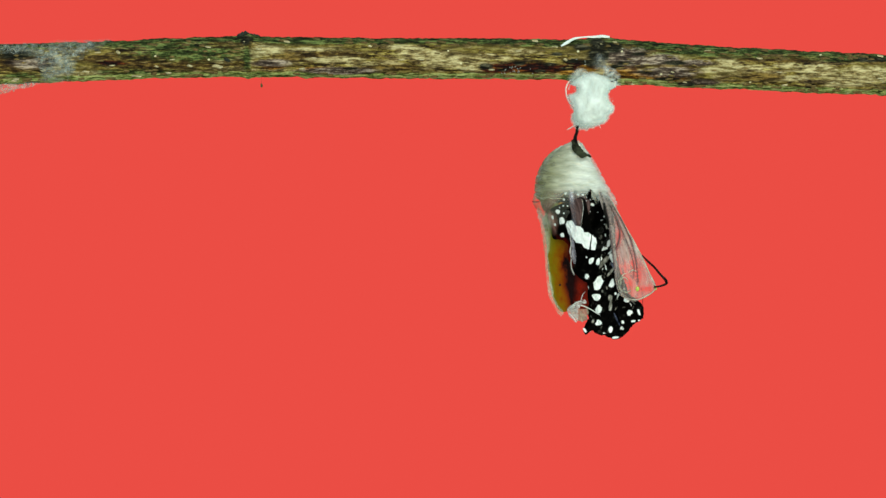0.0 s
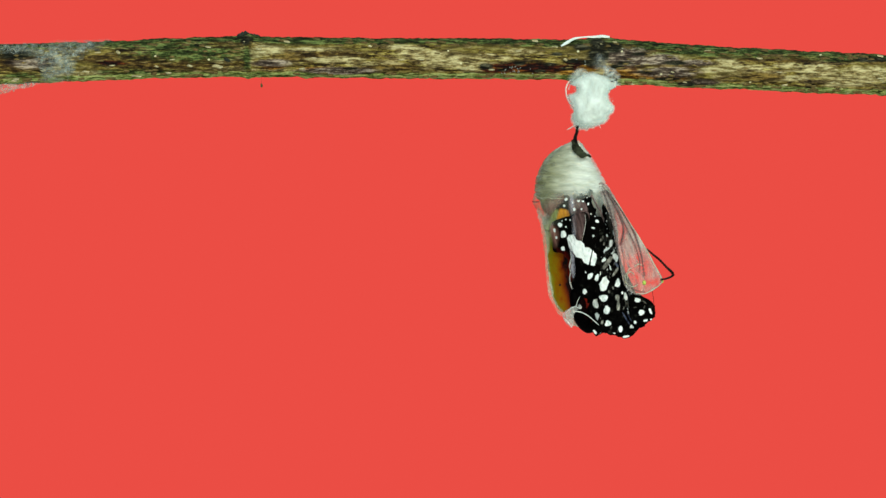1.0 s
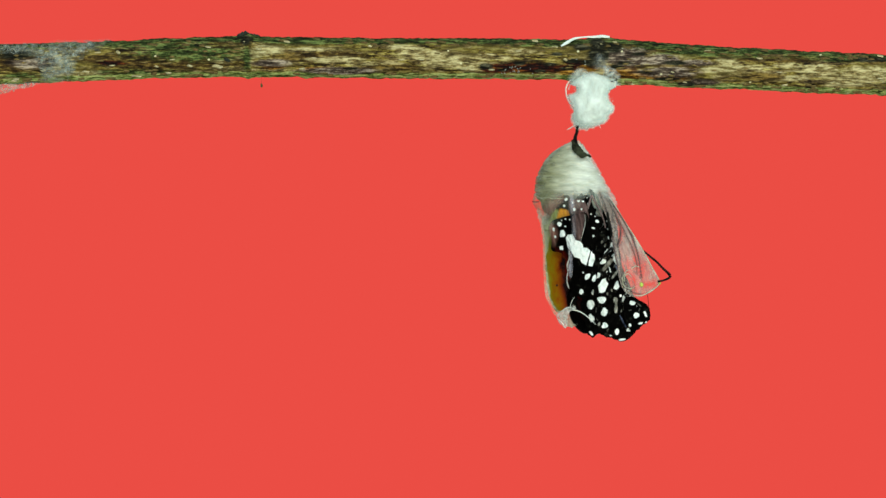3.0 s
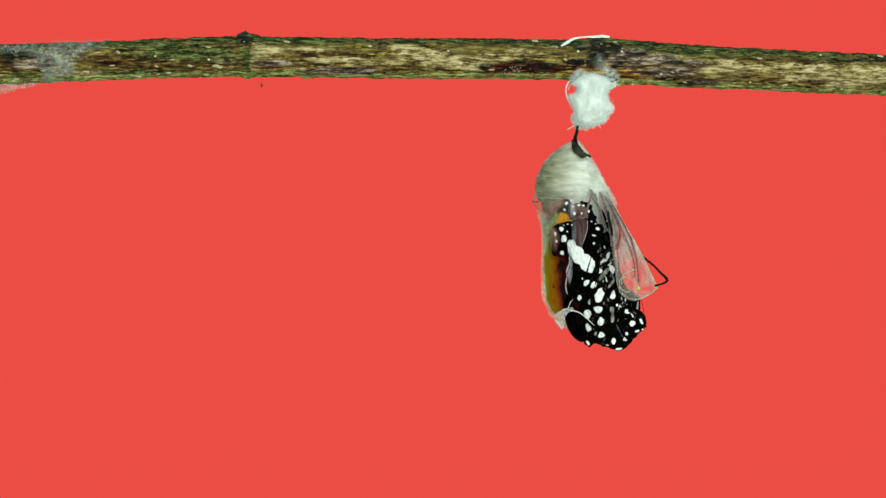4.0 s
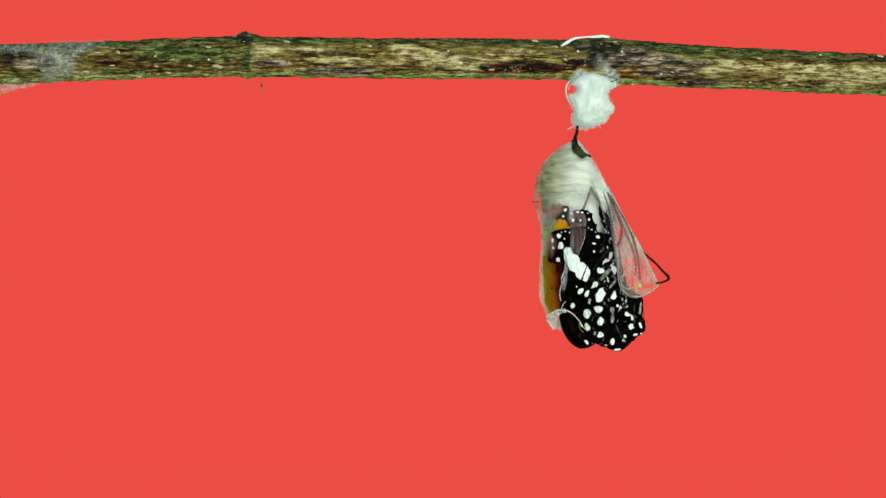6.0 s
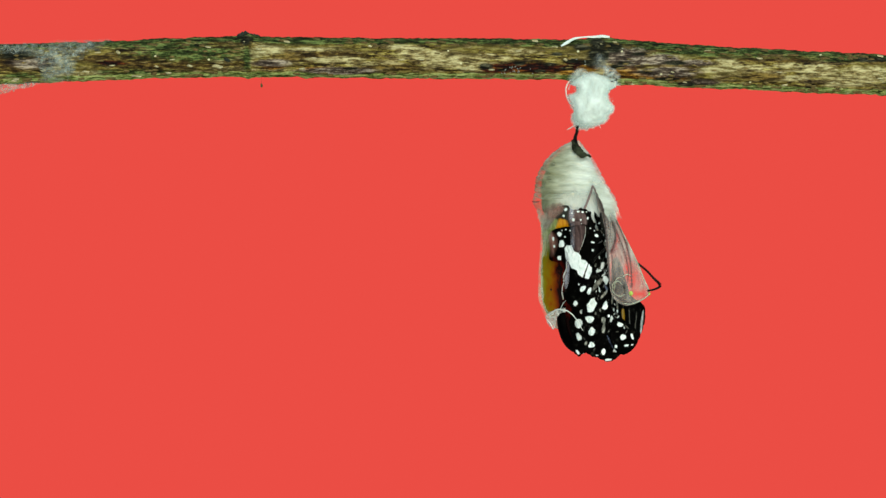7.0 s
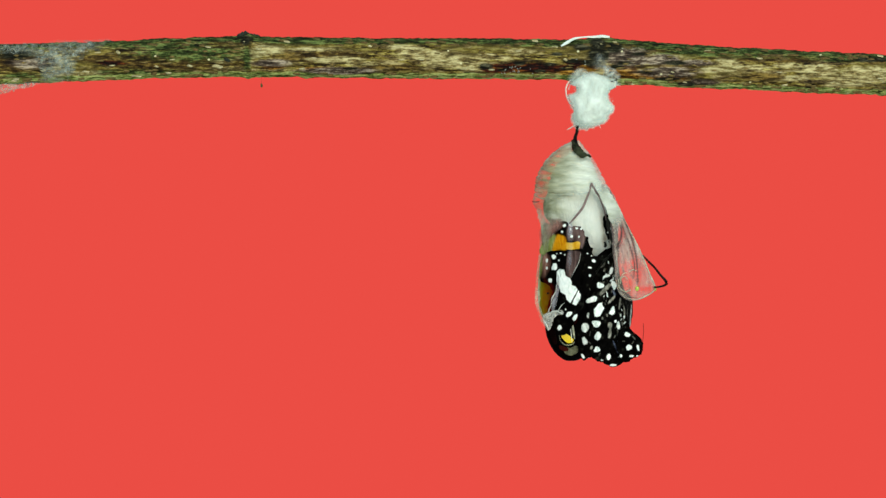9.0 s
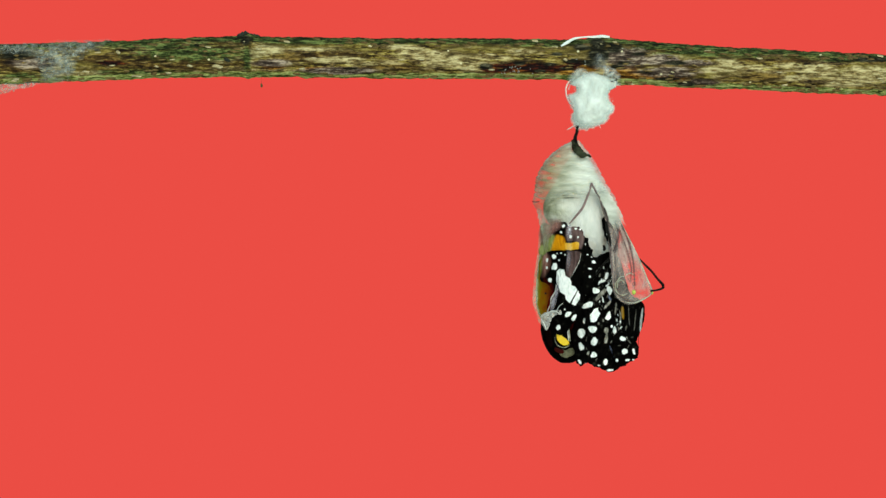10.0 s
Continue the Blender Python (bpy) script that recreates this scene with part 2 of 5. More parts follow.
WING_PIGMENTS = {
    "mauve": [(0.34, (0.034, 0.022, 0.021)), (0.52, (0.085, 0.056, 0.054)), (0.70, (0.16, 0.115, 0.108))],
    "pink": [(0.34, (0.09, 0.038, 0.030)), (0.52, (0.22, 0.115, 0.090)), (0.70, (0.38, 0.27, 0.22))],
    # red light through the wing from behind, painted as pigment
    "red_through": [(0.34, (0.006, 0.001, 0.001)), (0.52, (0.035, 0.002, 0.001)), (0.70, (0.12, 0.007, 0.001))],
    "leaf": [(0.34, (0.11, 0.15, 0.030)), (0.52, (0.20, 0.25, 0.07)), (0.70, (0.34, 0.40, 0.18))],
    "orange": [(0.34, (0.40, 0.14, 0.003)), (0.52, (0.56, 0.25, 0.005)), (0.70, (0.64, 0.34, 0.01))],
    "gold": [(0.34, (0.50, 0.26, 0.01)), (0.52, (0.64, 0.40, 0.04)), (0.70, (0.72, 0.52, 0.12))],
    # bluish gloss of the wet wing, painted like a pigment
    "blue_sheen": [(0.34, (0.010, 0.014, 0.026)), (0.52, (0.05, 0.065, 0.11)), (0.70, (0.13, 0.16, 0.22))],
    "grey": [(0.34, (0.06, 0.065, 0.055)), (0.52, (0.20, 0.21, 0.18)), (0.70, (0.44, 0.46, 0.41))],
    "white": [(0.30, (0.36, 0.45, 0.44)), (0.48, (0.77, 0.89, 0.87)), (0.66, (0.90, 0.98, 0.97))]}


def wing_skin_material():
    """Wet black wing with patches of pigment that melt into each other, white scaled spots, and painted glints."""
    m, nt, b = mat("wing_skin", rough=0.45, spec=0.012)
    v = coords(nt)
    n = noise_node(nt, v, 900, 5, 0.65)
    streak = noise_node(nt, coords(nt, (1, 1, 0.22)), 1100, 4, 0.6, 0.4)
    scale = noise_node(nt, coords(nt, (1, 1, 0.5)), 1700, 4, 0.6, 0.3)
    c = ramp(nt, n, [(0.3, (0.0001, 0.0001, 0.0001)), (0.58, (0.0012, 0.0012, 0.0010)), (0.72, (0.016, 0.018, 0.014))])
    for key, stops in WING_PIGMENTS.items():
        fine = key in ("white", "grey", "blue_sheen")
        grain = scale if fine else streak
        rag = signed(nt, grain, 0.5)
        fac = maths(nt, "ADD", attr(nt, key), maths(nt, "MULTIPLY", rag, 0.5 if fine else 0.8))
        lo, hi = (0.28, 0.85) if fine else (0.25, 0.75)
        fac = maths(nt, "MULTIPLY", ramp(nt, fac, [(lo, (0, 0, 0)), (hi, (1, 1, 1))]), ramp(nt, attr(nt, key), [(0.0, (0, 0, 0)), (0.12, (1, 1, 1))]))
        c = mix(nt, fac, c, ramp(nt, grain, stops))
    nt.links.new(c, b.inputs["Base Color"])
    bump(nt, b, n, 0.6, 0.0003)
    return m


WINGSKIN = wing_skin_material()


def backdrop_material():
    m, nt, b = mat("red_backdrop")
    # the panel emits its flat red itself instead of being lit
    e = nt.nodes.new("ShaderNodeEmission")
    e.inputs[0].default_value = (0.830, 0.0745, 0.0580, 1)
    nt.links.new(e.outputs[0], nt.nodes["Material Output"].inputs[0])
    return m


BACKDROP = backdrop_material()


# ---- building tools ----
def smooth(pts, n, closed=True):
    """A Catmull-Rom curve through the points, n steps a span; any dimension."""
    a = np.array(pts, float)
    out = []
    count = len(a)
    for i in range(count if closed else count - 1):
        idx = [(i + k) % count if closed else min(max(i + k, 0), count - 1) for k in (-1, 0, 1, 2)]
        p0, p1, p2, p3 = a[idx]
        for s in range(n):
            t = s / n
            out.append(0.5 * (2 * p1 + (p2 - p0) * t + (2 * p0 - 5 * p1 + 4 * p2 - p3) * t * t
                              + (3 * p1 - p0 - 3 * p2 + p3) * t ** 3))
    if not closed:
        out.append(a[-1])
    return np.array(out)


def inside(poly, x, y):
    hit = False
    x0, y0 = poly[-1]
    for x1, y1 in poly:
        if (y1 > y) != (y0 > y) and x < (x0 - x1) * (y - y1) / (y0 - y1) + x1:
            hit = not hit
        x0, y0 = x1, y1
    return hit


def mesh_object(name, verts, faces, mats, parent=None, pivot=None, base=None, index=None, label="", smooth_faces=True, attrs=None):
    """Links plan-space geometry as one mesh, with its origin at the plan place pivot."""
    o = P(*pivot) if pivot else Vector((0, 0, 0))
    me = bpy.data.meshes.new(name)
    me.from_pydata([P(*v) - o for v in verts], [], faces)
    for m in mats:
        me.materials.append(m)
    if index is not None:
        me.polygons.foreach_set("material_index", index)
    if smooth_faces:
        me.polygons.foreach_set("use_smooth", [True] * len(me.polygons))
    for key, values in (attrs or {}).items():
        me.attributes.new(key, "FLOAT", "POINT").data.foreach_set("value", values)
    me.update()
    ob = new(name, me)
    ob.location = o - (base or Vector((0, 0, 0)))
    if parent:
        ob.parent = parent
    if label:
        tagged(ob, label=label)
    return ob


def blot(x, y, rx, ry, turn=0.0, taper=0.0, seed=0.0, n=11):
    """The uneven outline of one wing spot; taper: how much wider its lower end is."""
    c, s = math.cos(radians(turn)), math.sin(radians(turn))
    pts = []
    for i in range(n):
        a = 2 * math.pi * i / n
        r = 1 + 0.36 * noise.noise((math.cos(a) * 1.3 + x * 0.7, math.sin(a) * 1.1 + y * 0.7, seed)) + 0.14 * noise.noise((math.cos(a) * 4 + x, math.sin(a) * 4 + y, seed + 7))
        # slightly squared, as the scales break off along the veins
        r *= 0.92 * (abs(math.cos(a)) ** 2.6 + abs(math.sin(a)) ** 2.6) ** (-1 / 2.6)
        u, v = r * rx * math.cos(a) * (1 + taper * math.sin(a)), r * ry * math.sin(a)
        pts.append((x + u * c - v * s, y + u * s + v * c))
    return pts


def sheet(outline, depth, marks=(), step=3.5, thick=2.0, spans=5, rag=0.0):
    """A curved skin: the outline filled with small triangles, bulged by depth(x, y) and given a back and a rim.
    marks: (outline, material index) of spots in it. Returns verts, faces, material indices."""
    edge = [tuple(p) for p in smooth(outline, spans)]
    if rag:
        edge = [(x + rag * noise.noise((x * 0.21, y * 0.21, 3)), y + rag * noise.noise((x * 0.21, y * 0.21, 9))) for x, y in edge]
    vs = [Vector(p) for p in edge]
    es = [(i, (i + 1) % len(edge)) for i in range(len(edge))]
    for poly, _ in marks:
        k = len(vs)
        vs += [Vector(p) for p in poly]
        es += [(k + i, k + (i + 1) % len(poly)) for i in range(len(poly))]
    xs, ys = [p[0] for p in edge], [p[1] for p in edge]
    row = 0
    y = min(ys)
    while y < max(ys):
        x = min(xs) + (row % 2) * step / 2
        while x < max(xs):
            if inside(edge, x, y):
                vs.append(Vector((x, y)))
            x += step
        y += step * 0.87
        row += 1
    v2, _, f2, _, _, _ = geometry.delaunay_2d_cdt(vs, es, [], 0, 0.05)
    faces, index = [], []
    for f in f2:
        cx = sum(v2[i].x for i in f) / len(f)
        cy = sum(v2[i].y for i in f) / len(f)
        if not inside(edge, cx, cy):
            continue
        k = 0
        for poly, slot in marks:
            if inside(poly, cx, cy):
                k = slot
        a, b, c = (v2[i] for i in f[:3])
        if (b - a).cross(c - a) > 0:
            f = list(reversed(f))
        faces.append(tuple(f))
        index.append(k)
    n = len(v2)
    front = [(p.x, p.y, depth(p.x, p.y)) for p in v2]
    verts = front + [(x, y, f - thick) for x, y, f in front]
    count = {}
    for f in faces:
        for i in range(len(f)):
            count[(f[i], f[(i + 1) % len(f)])] = 1
    rim = [(a, b) for a, b in count if (b, a) not in count]
    back = [tuple(i + n for i in reversed(f)) for f in faces]
    sides = [(b, a, a + n, b + n) for a, b in rim]
    return verts, faces + back + sides, index + [0] * (len(back) + len(sides))


def lathe(rows, deep, f0=0.0, sides=40, steps=5, groove=0.0, every=14.0, lump=0.0, caps=True):
    """A closed body from rows (y, left, right): elliptic slices as deep as `deep` of their width."""
    r = smooth(rows, steps, False)
    verts, faces = [], []
    for y, l, q in r:
        c, w = (l + q) / 2, max(abs(q - l) / 2, 0.3)
        g = 1 - groove * max(0.0, math.cos(2 * math.pi * y / every)) ** 6
        for i in range(sides):
            a = 2 * math.pi * i / sides
            k = g + lump * noise.noise((math.cos(a) * 1.6, math.sin(a) * 1.6, y * 0.045))
            verts.append((c + w * k * math.cos(a), y, f0 + w * k * deep * math.sin(a)))
    n = len(r)
    for j in range(n - 1):
        for i in range(sides):
            k = (i + 1) % sides
            faces.append((j * sides + i, j * sides + k, (j + 1) * sides + k, (j + 1) * sides + i))
    if caps:
        faces.append(tuple(reversed(range(sides))))
        faces.append(tuple((n - 1) * sides + i for i in range(sides)))
    return verts, faces


def tube(points, radius, sides=8, steps=6, beads=0.0, flat=1.0):
    """A round strand along plan points; radius is one number or one for each point; beads: swelling along it."""
    rad = radius if isinstance(radius, (list, tuple)) else [radius] * len(points)
    pts = smooth([(*p, r) for p, r in zip(points, rad)], steps, False)
    verts, faces = [], []
    n = len(pts)
    for j in range(n):
        a, b = pts[max(j - 1, 0)][:3], pts[min(j + 1, n - 1)][:3]
        d = Vector(b - a).normalized()
        u = d.cross(Vector((0.02, 0.03, 1))).normalized()
        w = d.cross(u)
        r = max(pts[j][3], 0.15) * (1 + beads * (j % 2))
        for i in range(sides):
            t = 2 * math.pi * i / sides
            verts.append(tuple(Vector(pts[j][:3]) + u * (r * math.cos(t)) + w * (r * flat * math.sin(t))))
    for j in range(n - 1):
        for i in range(sides):
            k = (i + 1) % sides
            faces.append((j * sides + i, (j + 1) * sides + i, (j + 1) * sides + k, j * sides + k))
    faces.append(tuple(range(sides)))
    faces.append(tuple(reversed([(n - 1) * sides + i for i in range(sides)])))
    return verts, faces


def joined(*bodies):
    verts, faces = [], []
    for v, f in bodies:
        k = len(verts)
        verts += list(v)
        faces += [tuple(i + k for i in q) for q in f]
    return verts, faces


# ---- the setting ----
def box_mesh(name, x0, x1, y0, y1, z0, z1, material):
    vs = [(x, y, z) for x in (x0, x1) for y in (y0, y1) for z in (z0, z1)]
    fs = [(0, 1, 3, 2), (4, 6, 7, 5), (0, 4, 5, 1), (2, 3, 7, 6), (0, 2, 6, 4), (1, 5, 7, 3)]
    me = bpy.data.meshes.new(name)
    me.from_pydata(vs, [], fs)
    me.materials.append(material)
    return new(name, me)


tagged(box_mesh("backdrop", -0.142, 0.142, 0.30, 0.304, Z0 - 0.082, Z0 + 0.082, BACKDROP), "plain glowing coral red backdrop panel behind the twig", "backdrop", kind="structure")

# ---- the twig ----
TWIG = [(-260, 86, 160), (-120, 82, 155), (0, 78, 151), (100, 75, 147), (200, 72, 143), (300, 67, 139), (400, 64, 137),
        (440, 62, 138), (500, 65, 138), (600, 66, 139), (700, 67, 140), (800, 67, 141), (900, 68, 141), (1000, 70, 143),
        (1050, 67, 148), (1100, 69, 152), (1150, 73, 152), (1200, 77, 156), (1300, 83, 159), (1400, 88, 164),
        (1500, 93, 168), (1568, 96, 170), (1700, 103, 177), (1830, 110, 184)]
PALE = [(470, 90, 30, 10), (452, 96, 14, 8), (560, 88, 40, 4), (640, 112, 30, 5), (715, 84, 35, 6), (745, 97, 45, 9), (800, 110, 50, 12), (835, 122, 20, 9), (870, 102, 30, 8), (1285, 113, 26, 9), (1330, 120, 44, 5), (1270, 124, 36, 5), (600, 106, 60, 6),
        (1400, 117, 30, 5), (1450, 125, 40, 12), (1530, 134, 60, 16), (1490, 150, 40, 6), (1410, 138, 26, 5), (105, 115, 25, 20), (395, 108, 20, 5), (160, 130, 40, 4), (920, 92, 24, 6), (1190, 100, 20, 4)]
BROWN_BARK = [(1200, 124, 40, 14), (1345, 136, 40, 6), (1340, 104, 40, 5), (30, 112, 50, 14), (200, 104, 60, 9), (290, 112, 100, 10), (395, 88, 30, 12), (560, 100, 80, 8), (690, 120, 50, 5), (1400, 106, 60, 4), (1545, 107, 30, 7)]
AMBER = [(1042, 121, 16, 6), (1104, 122, 24, 8), (1008, 129, 20, 4), (1095, 124, 25, 6), (1132, 136, 42, 5), (1190, 142, 25, 4), (560, 122, 30, 3), (480, 120, 20, 3)]
RUST = [(915, 120, 40, 9), (985, 122, 30, 8), (880, 122, 30, 8), (955, 121, 60, 9), (1022, 116, 22, 8), (1150, 135, 55, 9), (1210, 150, 30, 6), (200, 112, 25, 4)]
MOSSY = [(437, 105, 8, 30), (1140, 84, 70, 7), (960, 76, 90, 8), (1215, 92, 50, 7), (340, 95, 120, 16), (250, 130, 90, 8), (700, 72, 200, 8), (1350, 92, 220, 12), (40, 134, 40, 6), (1490, 104, 70, 7), (1280, 90, 120, 9), (280, 82, 120, 8), (560, 74, 120, 6)]
ASH = [(1110, 102, 36, 17), (1165, 106, 36, 8), (1235, 112, 30, 5), (480, 112, 30, 6), (1240, 146, 30, 5), (1180, 128, 50, 8), (600, 126, 60, 6), (60, 112, 40, 10)]
# dark bark and cracks; those along the rust paint in black shadow
DARK = [(30, 97, 36, 9), (1056, 90, 16, 26), (1068, 96, 10, 14), (1086, 84, 16, 10), (1030, 84, 18, 6), (1195, 112, 20, 4), (1180, 140, 24, 3), (1540, 106, 34, 4), (1130, 96, 16, 3), (1105, 112, 14, 4), (985, 96, 14, 3), (1010, 108, 16, 4), (436, 72, 10, 9), (860, 118, 12, 5), (920, 112, 10, 4), (1002, 122, 14, 3), (1040, 111, 12, 5), (955, 126, 12, 3), (975, 114, 14, 3)]
CRACK_SHADE = [(890, 124, 10, 3), (1090, 118, 12, 3), (1140, 128, 14, 2), (1045, 112, 9, 7), (1060, 78, 16, 8), (1215, 149, 18, 4), (402, 108, 5, 3), (545, 95, 10, 2), (620, 122, 14, 2)]


def twig_slice(x):
    xs = [r[0] for r in TWIG]
    top, low = np.interp(x, xs, [r[1] for r in TWIG]), np.interp(x, xs, [r[2] for r in TWIG])
    return (top + low) / 2, (low - top) / 2


def patch(rows, x, y):
    best = 0.0
    for cx, cy, rx, ry in rows:
        d = ((x - cx) / rx) ** 2 + ((y - cy) / ry) ** 2
        if d < 4:
            best = max(best, math.exp(-d * 0.9))
    return best


def build_twig():
    twig = tagged(new("twig"), "bare brown twig with rough mossy bark, running straight across", "twig")
    base = P(784, 105)
    twig.location = base
    verts, faces = [], []
    keys = {"pale": [], "rust": [], "moss": [], "dark": [], "under": [], "ash": [], "brown": [], "amber": []}
    sides, dx = 132, 2.6
    n = int((1830 + 260) / dx) + 1
    for j in range(n):
        x = -260 + j * dx
        c, r = twig_slice(x)
        wob = 1.6 * noise.noise((x * 0.02, 0, 5)) + 0.8 * noise.noise((x * 0.09, 0, 7))
        for i in range(sides):
            a = 2 * math.pi * i / sides
            ca, sa = math.cos(a), math.sin(a)
            q = Vector((x * 0.045, ca * r * 0.22, sa * r * 0.22))
            d = 1.8 * noise.noise(q) + 1.1 * noise.noise(q * 2.3)
            ridge = 1 - abs(noise.noise((x * 0.018, ca * r * 0.16 + 9, sa * r * 0.16)))
            d += 1.9 * (ridge ** 4 - 0.6) + 1.0 * noise.noise((x * 0.16, ca * r * 0.5 + 3, sa * r * 0.5))
            # node with its ring, and the swelling where the silk sits
            d += 3.0 * math.exp(-((x - 438) / 9) ** 2) * (0.6 + max(0, ca)) + 2.2 * math.exp(-((x - 1060) / 30) ** 2)
            y, f = c - (r - 1.5 + d) * ca + wob, (r - 1.5 + d) * sa
            verts.append((x, y, f))
            nz = noise.noise((x * 0.03, a * 5, 2)) * 0.5 + noise.noise((x * 0.12, a * 14, 4)) * 0.5
            yy = y if sa > 0 else y + 40 * noise.noise((x * 0.02, a, 1))
            keys["pale"].append(min(1, max(0, patch(PALE, x, yy) * (1.25 + 1.6 * nz) - 0.10)))
            keys["rust"].append(min(1, max(0, patch(RUST, x, yy) * (1.3 + 1.2 * nz) - 0.08)))
            rimm = max(0, (ca - 0.62) / 0.38)
            keys["moss"].append(min(1, max(0, max(0.75 * patch(MOSSY, x, yy), min(1, rimm * 1.3)) * (1.0 + 1.1 * nz))))
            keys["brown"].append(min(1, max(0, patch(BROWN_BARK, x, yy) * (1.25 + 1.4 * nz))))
            keys["amber"].append(min(1, max(0, patch(AMBER, x, yy) * (1.25 + 1.3 * nz))))
            keys["ash"].append(min(1, max(0, patch(ASH, x, yy) * (1.25 + 1.2 * nz))))
            keys["under"].append(min(1, max(0, (-ca - 0.70) / 0.14) * (1.0 + 0.9 * nz)))
            keys["dark"].append(min(1, max(0, max(patch(DARK, x, yy), patch(CRACK_SHADE, x, yy)) * (1.3 + 1.1 * nz))))
    for j in range(n - 1):
        for i in range(sides):
            k = (i + 1) % sides
            faces.append((j * sides + i, j * sides + k, (j + 1) * sides + k, (j + 1) * sides + i))
    faces.append(tuple(reversed(range(sides))))
    faces.append(tuple((n - 1) * sides + i for i in range(sides)))
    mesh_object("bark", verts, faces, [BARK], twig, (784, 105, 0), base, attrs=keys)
    # broken leaf scar on the node
    scar = []
    for k in range(7):
        x, y = 424 + k * 5.2, 66 - 2.5 * math.sin(k * 0.9) - 2
        scar.append(tube([(x - 4, y + 4, 6 - k), (x, y - 2 - (k % 3), 9 - k), (x + 5, y + 3, 4 - k)], [2.4, 3.2, 2.0], 7, 3))
    mesh_object("leaf_scar", *joined(*scar), [GUM], twig, (437, 68, 0), base, label="dark ragged leaf scar on the node")
    # pale chips and a knot hole
    for x, y, w, h in ((209, 93, 3, 5), (242, 135, 9, 3), (277, 118, 4, 3), (336, 117, 5, 4), (385, 118, 9, 6), (655, 82, 3, 3), (152, 127, 6, 3), (1190, 128, 3, 2.5), (1212, 146, 4, 2), (1118, 149, 5, 3), (1001, 106, 3, 4)):
        c, r = twig_slice(x)
        f = r * math.sqrt(max(0.05, 1 - ((y - c) / r) ** 2))
        mesh_object("bark_chip", *tube([(x - w, y, f - 1), (x - 0.4 * w, y - 0.2 * h, f + 0.8), (x + 0.5 * w, y + 0.2 * h, f + 0.8), (x + w, y, f - 1)], [0.3 * h, 0.55 * h, 0.5 * h, 0.25 * h], 7, 3), [FLAKE_PALE], twig, (784, 105, 0), base, label="pale cream bark chip")
    c, r = twig_slice(402)
    mesh_object("knot", *tube([(397, 103, r - 2), (401, 106, r + 1.5), (407, 109, r - 1)], [1.5, 3.4, 1.5], 8, 4), [GUM], twig, (784, 105, 0), base, label="small dark knot")
    # lifted bark flakes, shared between a few shapes
    rng = random.Random(4)
    shapes = []
    for k in range(12):
        L, H = rng.uniform(4, 10), rng.uniform(0.8, 1.5)
        out = [(-L, rng.uniform(-0.5, 0.5)), (-L * 0.6, -H * rng.uniform(0.3, 1)), (-L * 0.1, -H * rng.uniform(0.5, 1.3)), (L * 0.5, -H * rng.uniform(0.3, 1)), (L, -H * 0.2),
               (L * 0.55, H * rng.uniform(0.2, 1)), (0, H * rng.uniform(0.4, 1.2)), (-L * 0.5, H * rng.uniform(0.2, 0.9))]
        n = len(out)
        vs = [(x * U, -(1.5 + 0.08 * x) * U, -y * U) for x, y in out] + [(x * U, 1.8 * U, -y * 1.3 * U) for x, y in out]
        fs = [tuple(range(n)), tuple(reversed(range(n, 2 * n)))] + [(i, i + n, (i + 1) % n + n, (i + 1) % n) for i in range(n)]
        me = bpy.data.meshes.new("bark_flake")
        me.from_pydata(vs, [], fs)
        me.materials.append(FLAKE if k else FLAKE_PALE)
        shapes.append(me)
    for k in range(290):
        x = rng.uniform(20, 1560)
        c, r = twig_slice(x)
        a = rng.uniform(-1.15, 1.15)
        fl = new("bark_flake", rng.choice(shapes))
        fl.parent = twig
        fl.location = P(x, c + (r - 0.5) * math.sin(a), (r - 0.5) * math.cos(a)) - base
        fl.rotation_euler = (-a, radians(rng.uniform(-5, 8)), 0)
    return twig


build_twig()


# ---- silk on the twig ----
def strands(rng, n, place, length, radius, lean=(0, 1)):
    out = []
    for _ in range(n):
        x, y, f = place()
        a = rng.uniform(0, math.tau)
        p = [(x, y, f)]
        for k in range(3):
            a += rng.uniform(-0.9, 0.9)
            x += length * (math.cos(a) * 0.7 + lean[0])
            y += length * (math.sin(a) * 0.7 + lean[1])
            f += length * rng.uniform(-0.5, 0.5)
            p.append((x, y, f))
        out.append(tube(p, [radius, radius, radius * 0.8, radius * 0.5], 5, 3))
    return joined(*out)


